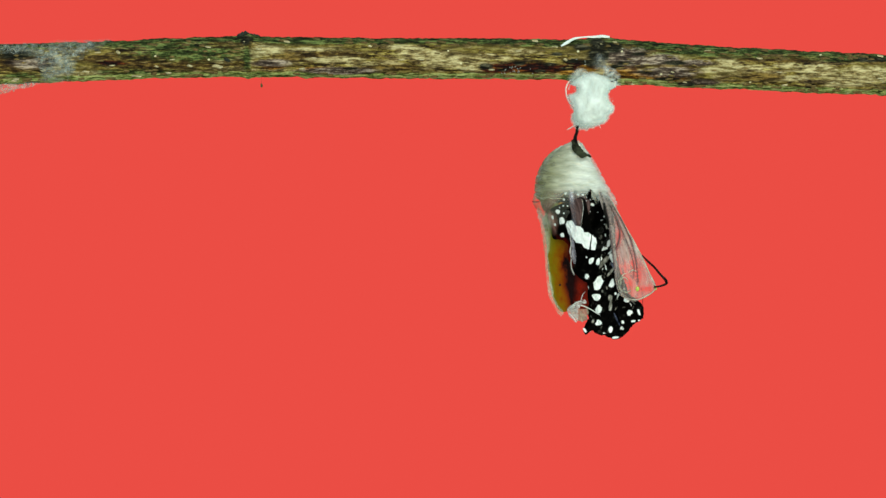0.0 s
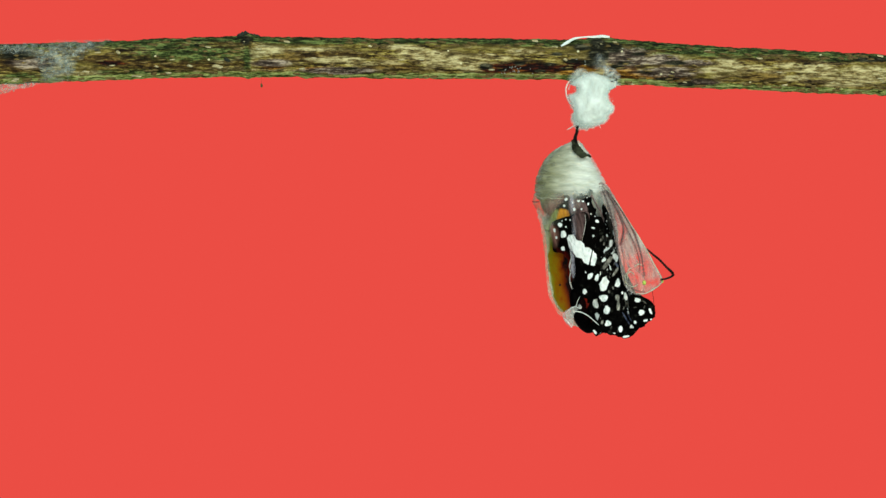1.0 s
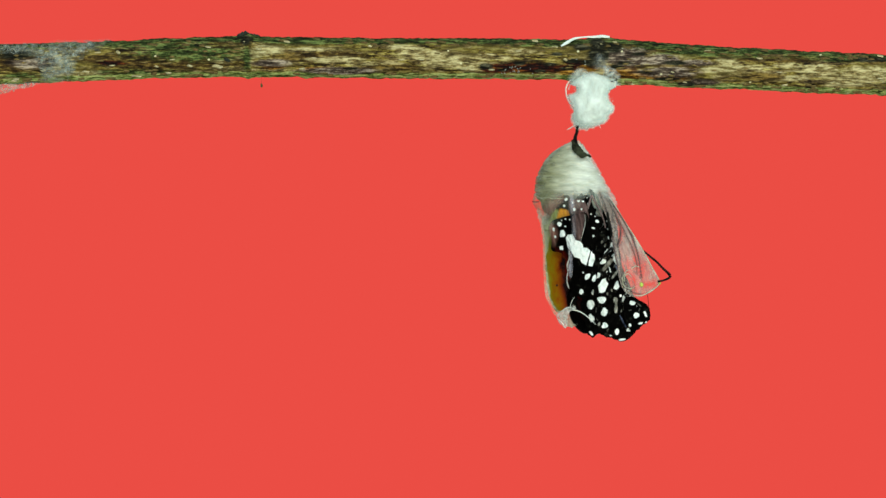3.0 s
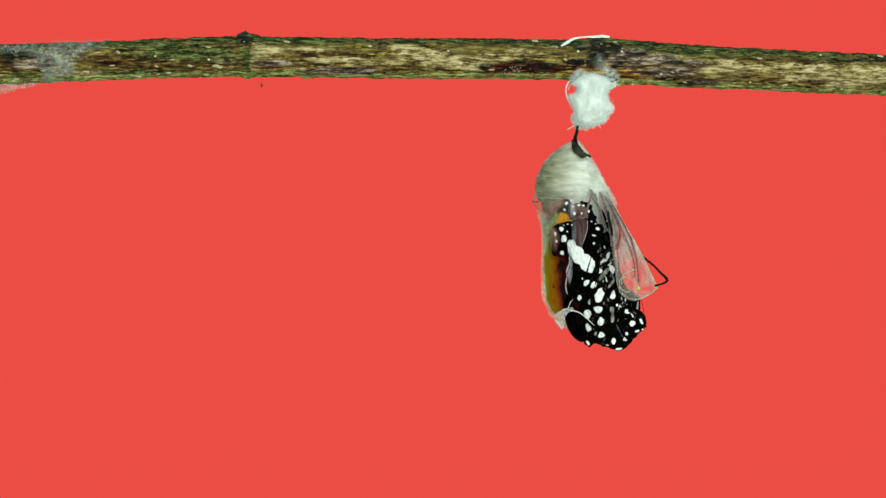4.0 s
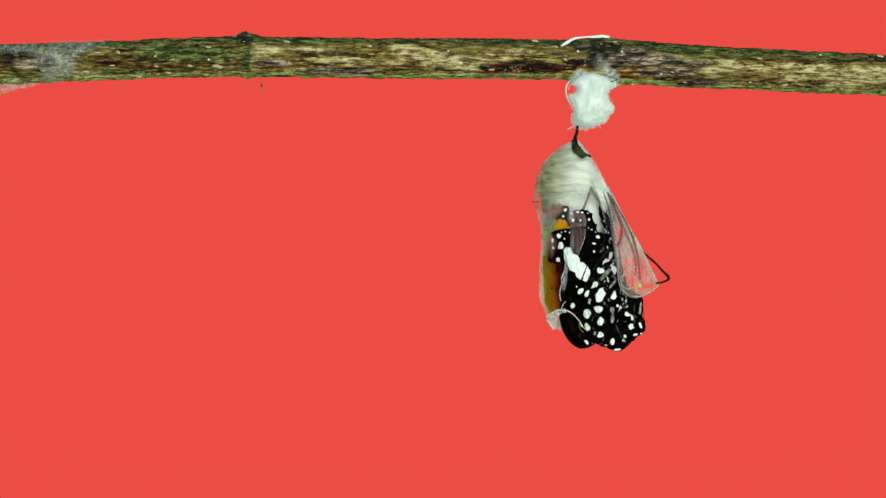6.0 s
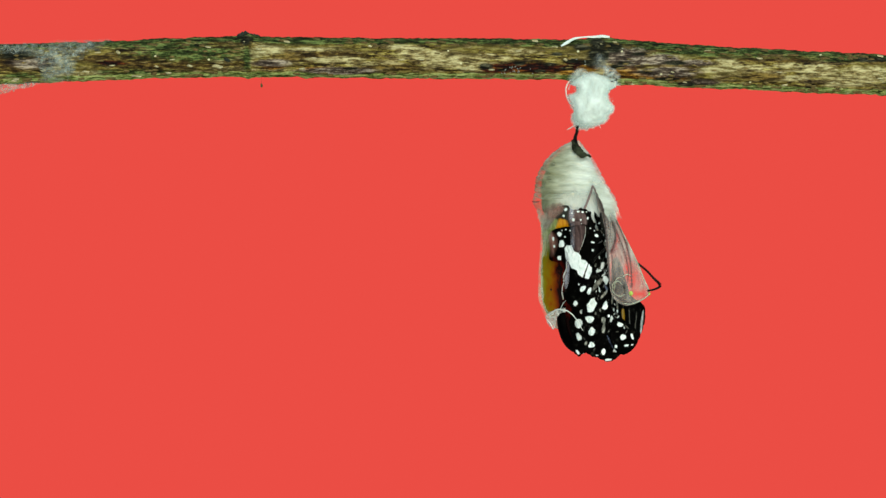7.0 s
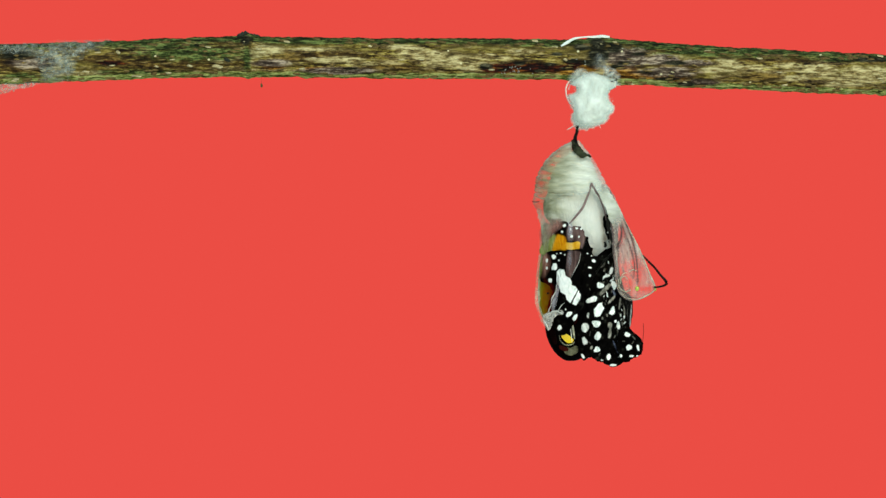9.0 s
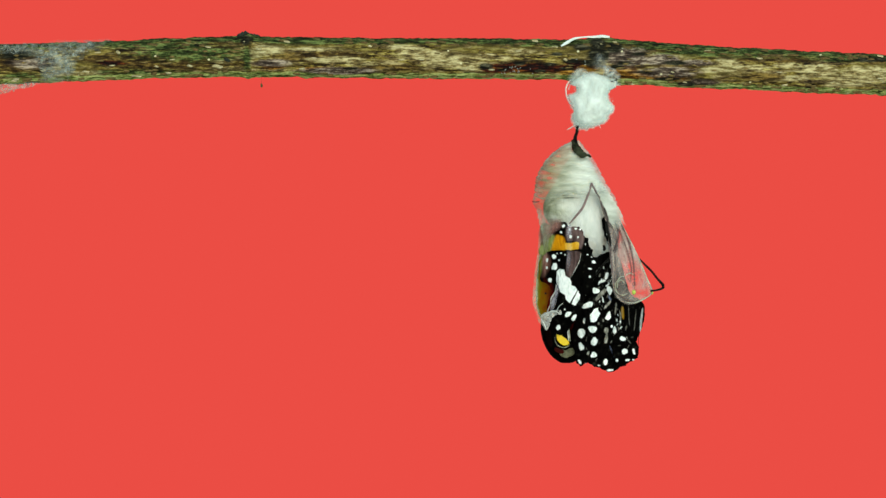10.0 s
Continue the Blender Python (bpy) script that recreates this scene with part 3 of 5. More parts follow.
def build_silk_pad():
    pad = tagged(new("silk_pad"), "fluffy white silk pad hanging under the twig", "silk")
    base = P(1048, 140, 10)
    pad.location = base
    rng = random.Random(8)
    rows = [(116, 1050, 1066), (128, 1042, 1076), (144, 1038, 1076), (160, 1032, 1070), (176, 1028, 1068), (192, 1026, 1070),
            (206, 1024, 1064), (218, 1026, 1054)]
    v, f = lathe(rows, 0.7, 14, 56, 6, lump=0.12)
    v = [(x + 3.0 * noise.noise((x * 0.09, y * 0.09, q * 0.09)), y + 2.5 * noise.noise((x * 0.11, y * 0.11, 40)), q + 3 * noise.noise((x * 0.1, y * 0.1, 80))) for x, y, q in v]
    mesh_object("wad", v, f, [SILK], pad, (1048, 140, 10), base)
    outline = [(1037, 121), (1024, 130), (1013, 137), (1007, 148), (1017, 153), (1019, 159), (1014, 165), (1004, 169), (1009, 184), (1013, 196), (1010, 208), (1016, 223), (1029, 229),
               (1042, 229), (1058, 223), (1074, 216), (1078, 206), (1088, 194), (1079, 176), (1080, 162), (1096, 149), (1092, 135), (1078, 127), (1060, 122)]
    for k, (deep, f0, grow, width) in enumerate(((16, 22, 0.95, 9), (14, 6, 1.0, 9), (-10, 2, 1.01, 12), (20, 24, 0.88, 12), (12, 14, 1.03, 16))):
        ring = [(1050 + (x - 1050) * grow, 176 + (y - 176) * grow) for x, y in outline]

        def pad_depth(x, y, deep=deep, f0=f0, k=k):
            d = min(1, ((x - 1048) / 44) ** 2 + ((y - 176) / 56) ** 2)
            return f0 + deep * math.sqrt(1 - d * 0.98) + 2 * noise.noise((x * 0.05, y * 0.05, k)) + 0.5 * noise.noise((x * 0.16, y * 0.10, k + 5))
        geom = sheet(ring, pad_depth, (), 2.4, 1.2, 6, rag=4)
        rim = smooth(ring, 6)
        thin = [float(min(1, np.min(np.hypot(rim[:, 0] - x, rim[:, 1] - y)) / width + 0.12) * np.interp(x, [1002, 1026], [0.62, 1.0])) for x, y, _ in geom[0]]
        mesh_object("silk_layer", geom[0], geom[1], [FLUFF], pad, (1048, 140, 10), base, attrs={"milk": thin})

    def on_pad():
        y = rng.uniform(125, 220)
        a = rng.uniform(0, math.tau)
        w = 27 * math.sin(math.pi * min(1, (y - 100) / 150)) + 4
        return 1048 + w * math.cos(a), y, 16 + w * 0.8 * math.sin(a)
    tagged(mesh_object("silk_strands", *strands(rng, 170, on_pad, 5, 0.32, (0, 0.05)), [SILK], pad, (1048, 140, 10), base), kind="stuff")
    loop = [(1024, 136, 22), (1010, 142, 22), (1003, 152, 22), (1002, 166, 22), (1008, 182, 22), (1020, 190, 22)]
    mesh_object("silk_loop", *joined(tube(loop, [0.6, 1.3, 1.7, 1.5, 1.6, 0.6], 8, 5, flat=0.6), tube([(1026, 140, 20), (1010, 150, 20), (1006, 160, 20)], 0.9),
                                     tube([(1004, 172, 20), (1012, 176, 24), (1022, 170, 26)], 1.4), tube([(1018, 222, 18), (1009, 227, 17), (1003, 230, 16)], [1.6, 1.2, 0.5])),
                [CLEAR], pad, (1048, 140, 10), base, label="thin clear loop of silk film")

    # thin silk spread over the bark above the pad
    def spread_depth(x, y):
        c, r = twig_slice(x)
        return (r + 4) * math.sqrt(max(0.05, 1 - ((y - c) / (r + 4)) ** 2)) + 1.5
    for ring, dense in (([(1052, 98), (1060, 92), (1070, 98), (1076, 110), (1078, 124), (1064, 130), (1052, 126), (1049, 112)], 0.08),
                        ([(1004, 140), (1012, 128), (1022, 121), (1036, 122), (1044, 132), (1036, 144), (1020, 148), (1010, 150)], 0.55),
                        ([(1066, 116), (1082, 118), (1096, 130), (1098, 142), (1086, 150), (1072, 144)], 0.45)):
        geom = sheet(ring, spread_depth, (), 2.0, 0.8, 5, rag=4)
        rim = smooth(ring, 5)
        mesh_object("silk_film", geom[0], geom[1], [FLUFF], pad, (1048, 140, 10), base,
                    attrs={"milk": [float(dense * min(1, np.min(np.hypot(rim[:, 0] - x, rim[:, 1] - y)) / 9) * max(0.1, 0.9 + 1.1 * noise.noise((x * 0.12, y * 0.18, 3)))) for x, y, _ in geom[0]]})
    crumbs = []
    for _ in range(13):
        x = rng.uniform(1070, 1102)
        y = rng.uniform(-9, 7) + float(np.interp(x, [1072, 1100], [134, 146]))
        q = spread_depth(x, min(y, 146)) + 3
        crumbs.append(tube([(x - 1.2, y, q), (x, y + rng.uniform(-0.6, 0.6), q + 0.6), (x + rng.uniform(0.8, 2.2), y + rng.uniform(-1, 1), q)], [0.3, rng.uniform(0.5, 1.0), 0.3], 6, 3))
    tagged(mesh_object("crumbs", *joined(*crumbs), [GUM], pad, (1048, 140, 10), base, label="dark bark crumbs caught in the silk"), kind="stuff")
    # the thread that goes up and over the twig
    band = [(993, 82, 36), (1003, 76, 31), (1016, 69, 22), (1034, 66, 12), (1050, 66, 6), (1066, 66, 4), (1079, 67, 4)]
    mesh_object("silk_band", *joined(tube(band, [1.2, 2.6, 2.0, 1.2, 2.2, 3.8, 2.4], 9, 7, beads=0.2, flat=0.7)), [SILK], pad, (1048, 140, 10), base, label="white silk band laid over the twig")

    def on_node():
        a = rng.uniform(-0.6, 0.9)
        # half the specks stand in for wet glints on the rusty bark
        if rng.random() < 0.5:
            x = rng.gauss(908, 13)
            c, r = twig_slice(x)
            a = rng.uniform(0.35, 0.75)
            return x, c + (r + 0.5) * math.sin(a), (r + 0.5) * math.cos(a)
        return 1050 + rng.gauss(0, 16), 107 + 38 * math.sin(a), 38 * math.cos(a) + 2
    tagged(mesh_object("stray_silk_glints", *strands(rng, 24, on_node, 1.2, 0.6, (0, 0.3)), [WEBTHREAD], pad, (1048, 140, 10), base), kind="stuff")
    return pad


build_silk_pad()


WEB_OUT = [(-60, 86), (0, 77), (70, 76), (125, 72), (200, 71), (180, 84), (150, 100), (138, 115), (130, 132), (105, 148), (70, 148), (70, 128), (64, 108), (52, 99), (20, 95), (-60, 98)]


def build_web():
    web = tagged(new("silk_web"), "dusty grey spider silk wrapped round the twig", "web")
    base = P(60, 110, 0)
    web.location = base
    rng = random.Random(3)

    def hug(x, y):
        c, r = twig_slice(x)
        d = (y - c) / (r + 4)
        return (r + 4) * math.sqrt(max(0.02, 1 - d * d)) + 1.5 * noise.noise((x * 0.1, y * 0.1, 0))
    a = sheet(WEB_OUT, hug, (), 3.5, 0.6, rag=5)
    rim = smooth(WEB_OUT, 4)

    def fade(geom, edge, width):
        return [float(min(1, np.min(np.hypot(edge[:, 0] - x, edge[:, 1] - y)) / width)) for x, y, _ in geom[0]]
    mesh_object("web_sheet", a[0], a[1], [WEB], web, (60, 110, 0), base, attrs={"milk": [m * min(1.0, max(0.1, 0.62 + 1.1 * noise.noise((x * 0.055, y * 0.10, 4)) + 0.5 * noise.noise((x * 0.2, y * 0.25, 6)))) for m, (x, y, _) in zip(fade(a, rim, 11), a[0])]})
    b = sheet([(-70, 150), (0, 149), (50, 146), (75, 147), (48, 156), (25, 160), (0, 167), (-70, 180)], lambda x, y: 14 + 3 * noise.noise((x * 0.1, y * 0.1, 2)), (), 3.5, 0.6, rag=5)
    mesh_object("web_tatter", b[0], b[1], [WEB], web, (60, 110, 0), base, attrs={"milk": [0.8] * len(b[0])})

    def on_web():
        x = rng.uniform(-30, 150)
        y = rng.uniform(82, 94) if rng.random() < 0.55 else rng.uniform(95, 142)
        if y > 94:
            x = rng.uniform(70, 130)
        return x, y, hug(x, y) + 0.5
    tagged(mesh_object("web_threads", *strands(rng, 70, on_web, 3, 0.22, (0.3, 0.1)), [WEBTHREAD], web, (60, 110, 0), base), kind="stuff")
    return web


build_web()


def build_speck():
    v, f = joined(tube([(462, 148, 10), (463, 152, 10), (462, 155, 10)], [1.2, 2.2, 1.0], 7, 4), tube([(463, 134, 10), (463, 150, 10)], 0.2, 5, 3))
    o = mesh_object("bark_crumb", v, f, [FLAKE], None, (463, 136, 10))
    tagged(o, "tiny brown bark crumb dangling on a thread under the twig", "crumb")


build_speck()

# ---- chrysalis and butterfly ----
B0 = P(1022, 240, 0)
HULL = [(240, 1020, 8), (300, 1008, 56), (350, 1018, 76), (400, 1028, 82), (450, 1040, 92), (500, 1048, 98), (560, 1050, 98), (620, 1052, 88), (680, 1055, 70)]


def hull(x, y):
    """How far the rounded body bulges towards the viewer."""
    ys = [r[0] for r in HULL]
    c, w = np.interp(y, ys, [r[1] for r in HULL]), np.interp(y, ys, [r[2] for r in HULL])
    d = min(1.15, abs(x - c) / w)
    return 0.62 * w * (1 - d * d)


def layer(off, rough=1.0, size=0.06, seed=0.0, part_of=1.0, fold=0.0):
    """The depth of a skin that lies on the body: lumps at two scales, and sharp folds."""
    def depth(x, y):
        d = part_of * hull(x, y) + off + rough * noise.noise((x * size, y * size, seed)) + 0.5 * rough * noise.noise((x * size * 2.7, y * size * 2.7, seed + 3))
        if fold:
            d += fold * ((1 - abs(noise.noise((x * 0.05 + y * 0.02, y * 0.028, seed + 11)))) ** 5 - 0.4)
        return d
    return depth


chrysalis = tagged(new("chrysalis"), "split translucent chrysalis case hanging from the silk pad", "chrysalis")
chrysalis.location = B0
butterfly = tagged(new("butterfly"), "black white spotted butterfly emerging wet from the chrysalis", "butterfly")
butterfly.location = B0


def piece(name, geom, mats, pivot, parent=None, label="", **more):
    index = geom[2] if len(geom) > 2 else None
    return mesh_object(name, geom[0], geom[1], mats, parent or butterfly, pivot, B0, index, label, **more)


def field(geom, shapes, width=1.5):
    """How far each vertex lies in the shapes (outline, strength), 0 to strength, over a soft edge of that width."""
    xy = np.array([v[:2] for v in geom[0]])
    out = np.zeros(len(xy))
    for pts, strength in shapes:
        p = np.array(pts, float)
        q = np.roll(p, -1, 0)
        near = np.where(np.all((xy > p.min(0) - width) & (xy < p.max(0) + width), axis=1))[0]
        if not len(near):
            continue
        s = xy[near][:, None, :]
        d = q - p
        t = np.clip(((s - p) * d).sum(2) / np.maximum((d * d).sum(1), 1e-9), 0, 1)
        off = np.linalg.norm(s - (p + t[..., None] * d), axis=2).min(1)
        sx, sy = s[:, :, 0], s[:, :, 1]
        cross = ((p[:, 1] > sy) != (q[:, 1] > sy)) & (sx < (q[:, 0] - p[:, 0]) * (sy - p[:, 1]) / (q[:, 1] - p[:, 1] + 1e-12) + p[:, 0])
        v = strength * np.clip(0.5 + np.where(cross.sum(1) % 2 == 1, off, -off) / width, 0, 1)
        out[near] = np.maximum(out[near], v)
    return out.tolist()


def strokes(geom, lines):
    """How near each vertex lies to the lines (points, half width, strength)."""
    xy = np.array([v[:2] for v in geom[0]])
    out = np.zeros(len(xy))
    for pts, half, strength in lines:
        c = smooth(pts, 6, False)
        off = np.min(np.hypot(xy[:, None, 0] - c[None, :, 0], xy[:, None, 1] - c[None, :, 1]), axis=1)
        out = np.maximum(out, strength * np.clip(1.5 - off / half, 0, 1))
    return out.tolist()


def area(*pts):
    """A rounded outline through the points."""
    return smooth(pts, 6).tolist()


def spots(rows, strength=1.0, seed=0.0):
    """Spots from rows (x, y, half width, half height, turn, taper)."""
    out = []
    for r in rows:
        x, y, rx, ry = r[:4]
        out.append((blot(x, y, rx, ry, r[4] if len(r) > 4 else 0, r[5] if len(r) > 5 else 0, seed), strength))
    return out


def wing(name, outline, depth, pivot, label, white=(), step=1.7, thick=2.0, rag=1.5, parent=None, **pigments):
    """One stiff piece of wing with its marks: white spots, and soft patches of the pigments (outline, ...), edge width."""
    geom = sheet(outline, depth, (), step, thick, 5, rag)[:2]
    keys = {k: [0.0] * len(geom[0]) for k in WING_PIGMENTS}
    keys["white"] = field(geom, white, 1.1)
    for key, (shapes, width) in pigments.items():
        keys[key] = field(geom, shapes, width)
    return piece(name, geom, [WINGSKIN], pivot, parent, label, attrs=keys)


# the stalk that hooks into the silk
piece("stalk", tube([(1022, 222, 14), (1021, 234, 13), (1018, 244, 13), (1019, 254, 20), (1024, 264, 30)], [3.4, 2.8, 3.2, 3.8, 2.0], 10, 6), [STALK], (1022, 250, 10), chrysalis, "black hooked stalk")
piece("stalk_foot", sheet([(1012, 249), (1018, 247), (1023, 254), (1029, 263), (1037, 271), (1046, 275), (1045, 279), (1037, 278), (1031, 281), (1024, 277), (1016, 270), (1012, 261)],
                          lambda x, y: float(np.interp(y, [246, 258, 282], [14, 30, 46])) + noise.noise((x * 0.2, y * 0.2, 1)), (), 2.0, 3.0, 5, 2.0)[:2], [FOOT], (1022, 250, 10), chrysalis, "dark olive foot of the stalk")

# the case
case_rows = [(249, 1010, 1024), (262, 990, 1034), (275, 974, 1046), (290, 961, 1056), (308, 951, 1065), (328, 947, 1075), (346, 944, 1085),
             (358, 943, 1092), (372, 949, 1093), (388, 956, 1093), (398, 960, 1090)]
cv, cf = lathe(case_rows, 0.96, 3, 120, 12, groove=0.035, every=15.5, lump=0.03, caps=False)
cv = [(x + 1.2 * noise.noise((x * 0.08, y * 0.3, 3)), y + 3 * noise.noise((x * 0.05, 0, f * 0.05)), f + 1.5 * noise.noise((x * 0.07, y * 0.25, 8))) for x, y, f in cv]


def split_open(x, y, f):
    """The front of the case is torn open below an upturned V."""
    return f > 0 and y > 334 and 1045 - (y - 334) * 0.62 < x < 1045 + (y - 334) * 0.78


cf = [q for q in cf if not split_open(*(sum(cv[i][k] for i in q) / len(q) for k in range(3)))]


def milkiness(x, y, f):
    """How milky the skin is: clear windows between pale bars on the flank, dense over the middle."""
    left = np.interp(y, [r[0] for r in case_rows], [r[1] for r in case_rows])
    flank = 0.84 + 0.4 * noise.noise((x * 0.05, y * 0.16, 5))
    flank -= 0.45 * patch([(979, 291, 6, 4), (964, 307, 8, 4), (972, 315, 5, 3.5), (958, 327, 6, 4), (966, 341, 6, 3.5), (953, 355, 5, 4), (990, 277, 6, 3)], x, y)
    flank += 0.35 * max(0.0, 1 - (x - left) / 5)
    edge = 0.62 + 0.25 * noise.noise((x * 0.07, y * 0.05, 9))
    low = max(np.interp(y, [338, 350, 364, 398], [1.0, 0.68, 0.26, 0.15]), 0.62 * np.interp(x - left, [5, 20], [1, 0]))
    middle = np.interp(y + 9 * noise.noise((x * 0.09, 3, 0)), [250, 312, 332, 350, 398], [1.0, 0.96, 0.85, 0.10, 0.03])
    a = np.interp(x + 0.12 * (y - 300), [978, 1004], [0, 1])
    b = np.interp(x - 0.62 * (y - 300), [1040, 1056], [0, 1])
    m = (flank * low) * (1 - a) + middle * a * (1 - b) + edge * np.interp(y, [340, 360, 398], [1, 0.9, 0.7]) * b
    return float(min(1, max(0.02, m if f > 0 else 0.7 * m)))


milk = [milkiness(*v) for v in cv]
flank = [float(np.interp(x + 0.25 * (y - 300), [976, 1044], [0.95, 0.0])) for x, y, f in cv]
piece("case", (cv, cf), [CASE], (1022, 300, 0), chrysalis, "milky ringed upper skin of the chrysalis", attrs={"milk": milk, "flank": flank})
for k, (y, l, r) in enumerate([(278, 976, 1046), (288, 966, 1054), (300, 957, 1060), (318, 951, 1070), (333, 948, 1078), (348, 946, 1084)]):
    c, w = (l + r) / 2, (r - l) / 2
    piece("rib", tube([(c - w * math.cos(a), y + 5 * math.sin(a) - 2 * math.cos(a) + 4 * noise.noise((a * 4, k * 1.7, 0)), 0.94 * w * math.sin(a) + 2) for a in np.linspace(0.02, 1.3, 9)],
                      [0.5, 0.9, 1.5, 1.0, 1.6, 1.0, 0.8, 0.5, 0.3], 6, 4), [EDGE], (1022, 300, 0), chrysalis)
piece("spiracle", tube([(942, 357, 2), (948, 358, 8), (955, 357, 20)], [0.7, 1.1, 0.6]), [VEIN], (948, 358, 0), chrysalis)
# a dropped seam that runs down the flank
piece("seam", tube([(x, y, 0.96 * 60 * math.sqrt(max(0.05, 1 - ((x - 1012) / 66) ** 2)) + 4) for x, y in [(1000, 316), (988, 324), (976, 336), (966, 348), (958, 360)]], [0.2, 0.5, 0.6, 0.5, 0.3], 6, 4), [RIM], (1022, 300, 0), chrysalis)

# abdomen: the broad ringed belly in the case and the pale furred part below
belly_v, belly_f = lathe([(260, 993, 1002), (271, 976, 1006), (288, 961, 1016), (308, 951, 1028), (326, 947, 1038), (342, 946, 1044), (356, 952, 1038), (366, 972, 1020)], 0.80, 0, 64, 7, groove=0.05, every=15.5, lump=0.02)
belly_v = [(x, y, f * float(np.interp(y, [325, 362], [1.0, 0.45]))) for x, y, f in belly_v]
belly_flank = [float(np.interp(x - 0.06 * (y - 300) + 5 * noise.noise((x * 0.03, y * 0.20, 7)), [972, 1016], [1, 0])) for x, y, f in belly_v]
belly = piece("belly", (belly_v, belly_f), [BELLY], (1000, 310, 0), label="cream ringed belly with an olive flank inside the case", attrs={"flank": belly_flank})
crease_rng = random.Random(6)
for k in range(14):
    y = 273 + k * 5.0
    l, r = (np.interp(y, [260, 271, 288, 308, 326, 342, 356], e) for e in ([993, 976, 961, 951, 947, 946, 952], [1002, 1006, 1016, 1028, 1038, 1044, 1038]))
    c, w = (l + r) / 2, (r - l) / 2
    a0 = crease_rng.uniform(0.3, 0.7)
    a1 = a0 + crease_rng.uniform(0.5, 1.1)
    mesh_object("crease", *tube([(c - w * 1.02 * math.cos(a), y + 2.5 * math.sin(a) + crease_rng.uniform(-0.8, 0.8), 0.82 * w * math.sin(a) + 1.5) for a in np.linspace(a0, a1, 6)],
                                [0.15, 0.5, 0.8, 0.7, 0.5, 0.15], 6, 4), [CREASE], belly, (1000, 310, 0), P(1000, 310, 0))
abdomen_geom = lathe([(266, 1014, 1036), (290, 1006, 1050), (320, 984, 1062), (345, 966, 1078), (372, 962, 1090), (396, 974, 1094), (422, 994, 1092), (448, 1024, 1086), (470, 1045, 1074)], 0.58, 2, 64, 7, lump=0.05)
abdomen_flank = [float(np.interp(x + 0.57 * (y - 325) + 4 * noise.noise((x * 0.05, y * 0.05, 2)), [1010, 1050], [1, 0]) * np.interp(y, [330, 352], [0.3, 1])) for x, y, _ in abdomen_geom[0]]
abdomen = piece("abdomen", abdomen_geom, [FUR], (1040, 380, 0), label="white furred abdomen", attrs={"flank": abdomen_flank, "stain": field(abdomen_geom, [(area((1064, 372), (1070, 380), (1073, 400), (1074, 424), (1068, 432), (1066, 410)), 0.8)], 7)})

fur_rng = random.Random(21)


def on_abdomen():
    a = fur_rng.uniform(0.3, 1.8)
    y = fur_rng.uniform(340, 466)
    l, r = np.interp(y, [320, 350, 380, 410, 435, 455, 470], [986, 968, 968, 986, 1010, 1030, 1045]), np.interp(y, [320, 350, 380, 410, 435, 455, 470], [1062, 1078, 1090, 1094, 1090, 1084, 1074])
    c, w = (l + r) / 2, (r - l) / 2
    return c + w * math.cos(a), y, -2 + 0.62 * w * math.sin(a)


tagged(mesh_object("fur", *strands(fur_rng, 240, on_abdomen, 4.5, 0.45, (0.05, 0.8)), [FUR], abdomen, (1040, 380, 0), P(1040, 380, 0)), kind="stuff")

# milky side of the case that slides down over the root of the open flap
side_geom = sheet([(1050, 322), (1062, 316), (1076, 334), (1089, 356), (1101, 380), (1106, 398), (1098, 408), (1086, 402), (1076, 386), (1070, 366), (1060, 346)], layer(31, 1.2, 0.06, 71), (), 2.2, 1.0, 5, 3.0)[:2]
side_milk = []
for x, y, f in side_geom[0]:
    down = y + 0.35 * (x - 1085) + 7 * noise.noise((x * 0.13, y * 0.05, 4))
    side_milk.append(float(np.interp(down, [316, 338, 364, 386, 402], [0.15, 0.92, 0.9, 0.4, 0.0])))
side_skin = piece("side_skin", side_geom, [CASE], (1074, 350, 0), chrysalis, "milky torn side of the case", attrs={"milk": side_milk, "flank": [0.12] * len(side_geom[0])})

# milky shoulder of the case where the olive flap begins
shoulder_geom = sheet([(950, 370), (960, 374), (972, 382), (980, 392), (978, 402), (974, 416), (970, 436), (967, 452), (963, 450), (960, 424), (955, 396)], layer(19, 1.5, 0.08, 75), (), 2.2, 1.0, 5, 3.0)[:2]
shoulder_milk, shoulder_green = [], []
for x, y, f in shoulder_geom[0]:
    streak = noise.noise((x * 0.16 + y * 0.05, y * 0.04, 8))
    shoulder_milk.append(float(max(0.05, np.interp(y, [370, 384, 420, 452], [0.1, 0.4, 0.4, 0.15]) * np.interp(x - 0.15 * (y - 400), [958, 964, 976], [1.0, 0.7, 0.15]) * (1 + 1.1 * streak))))
    shoulder_green.append(float(np.interp(y, [380, 430], [0.3, 0.9])))
piece("shoulder_skin", shoulder_geom, [CASE], (966, 405, 0), chrysalis, "milky greenish shoulder of the case", attrs={"milk": shoulder_milk, "flank": shoulder_green})

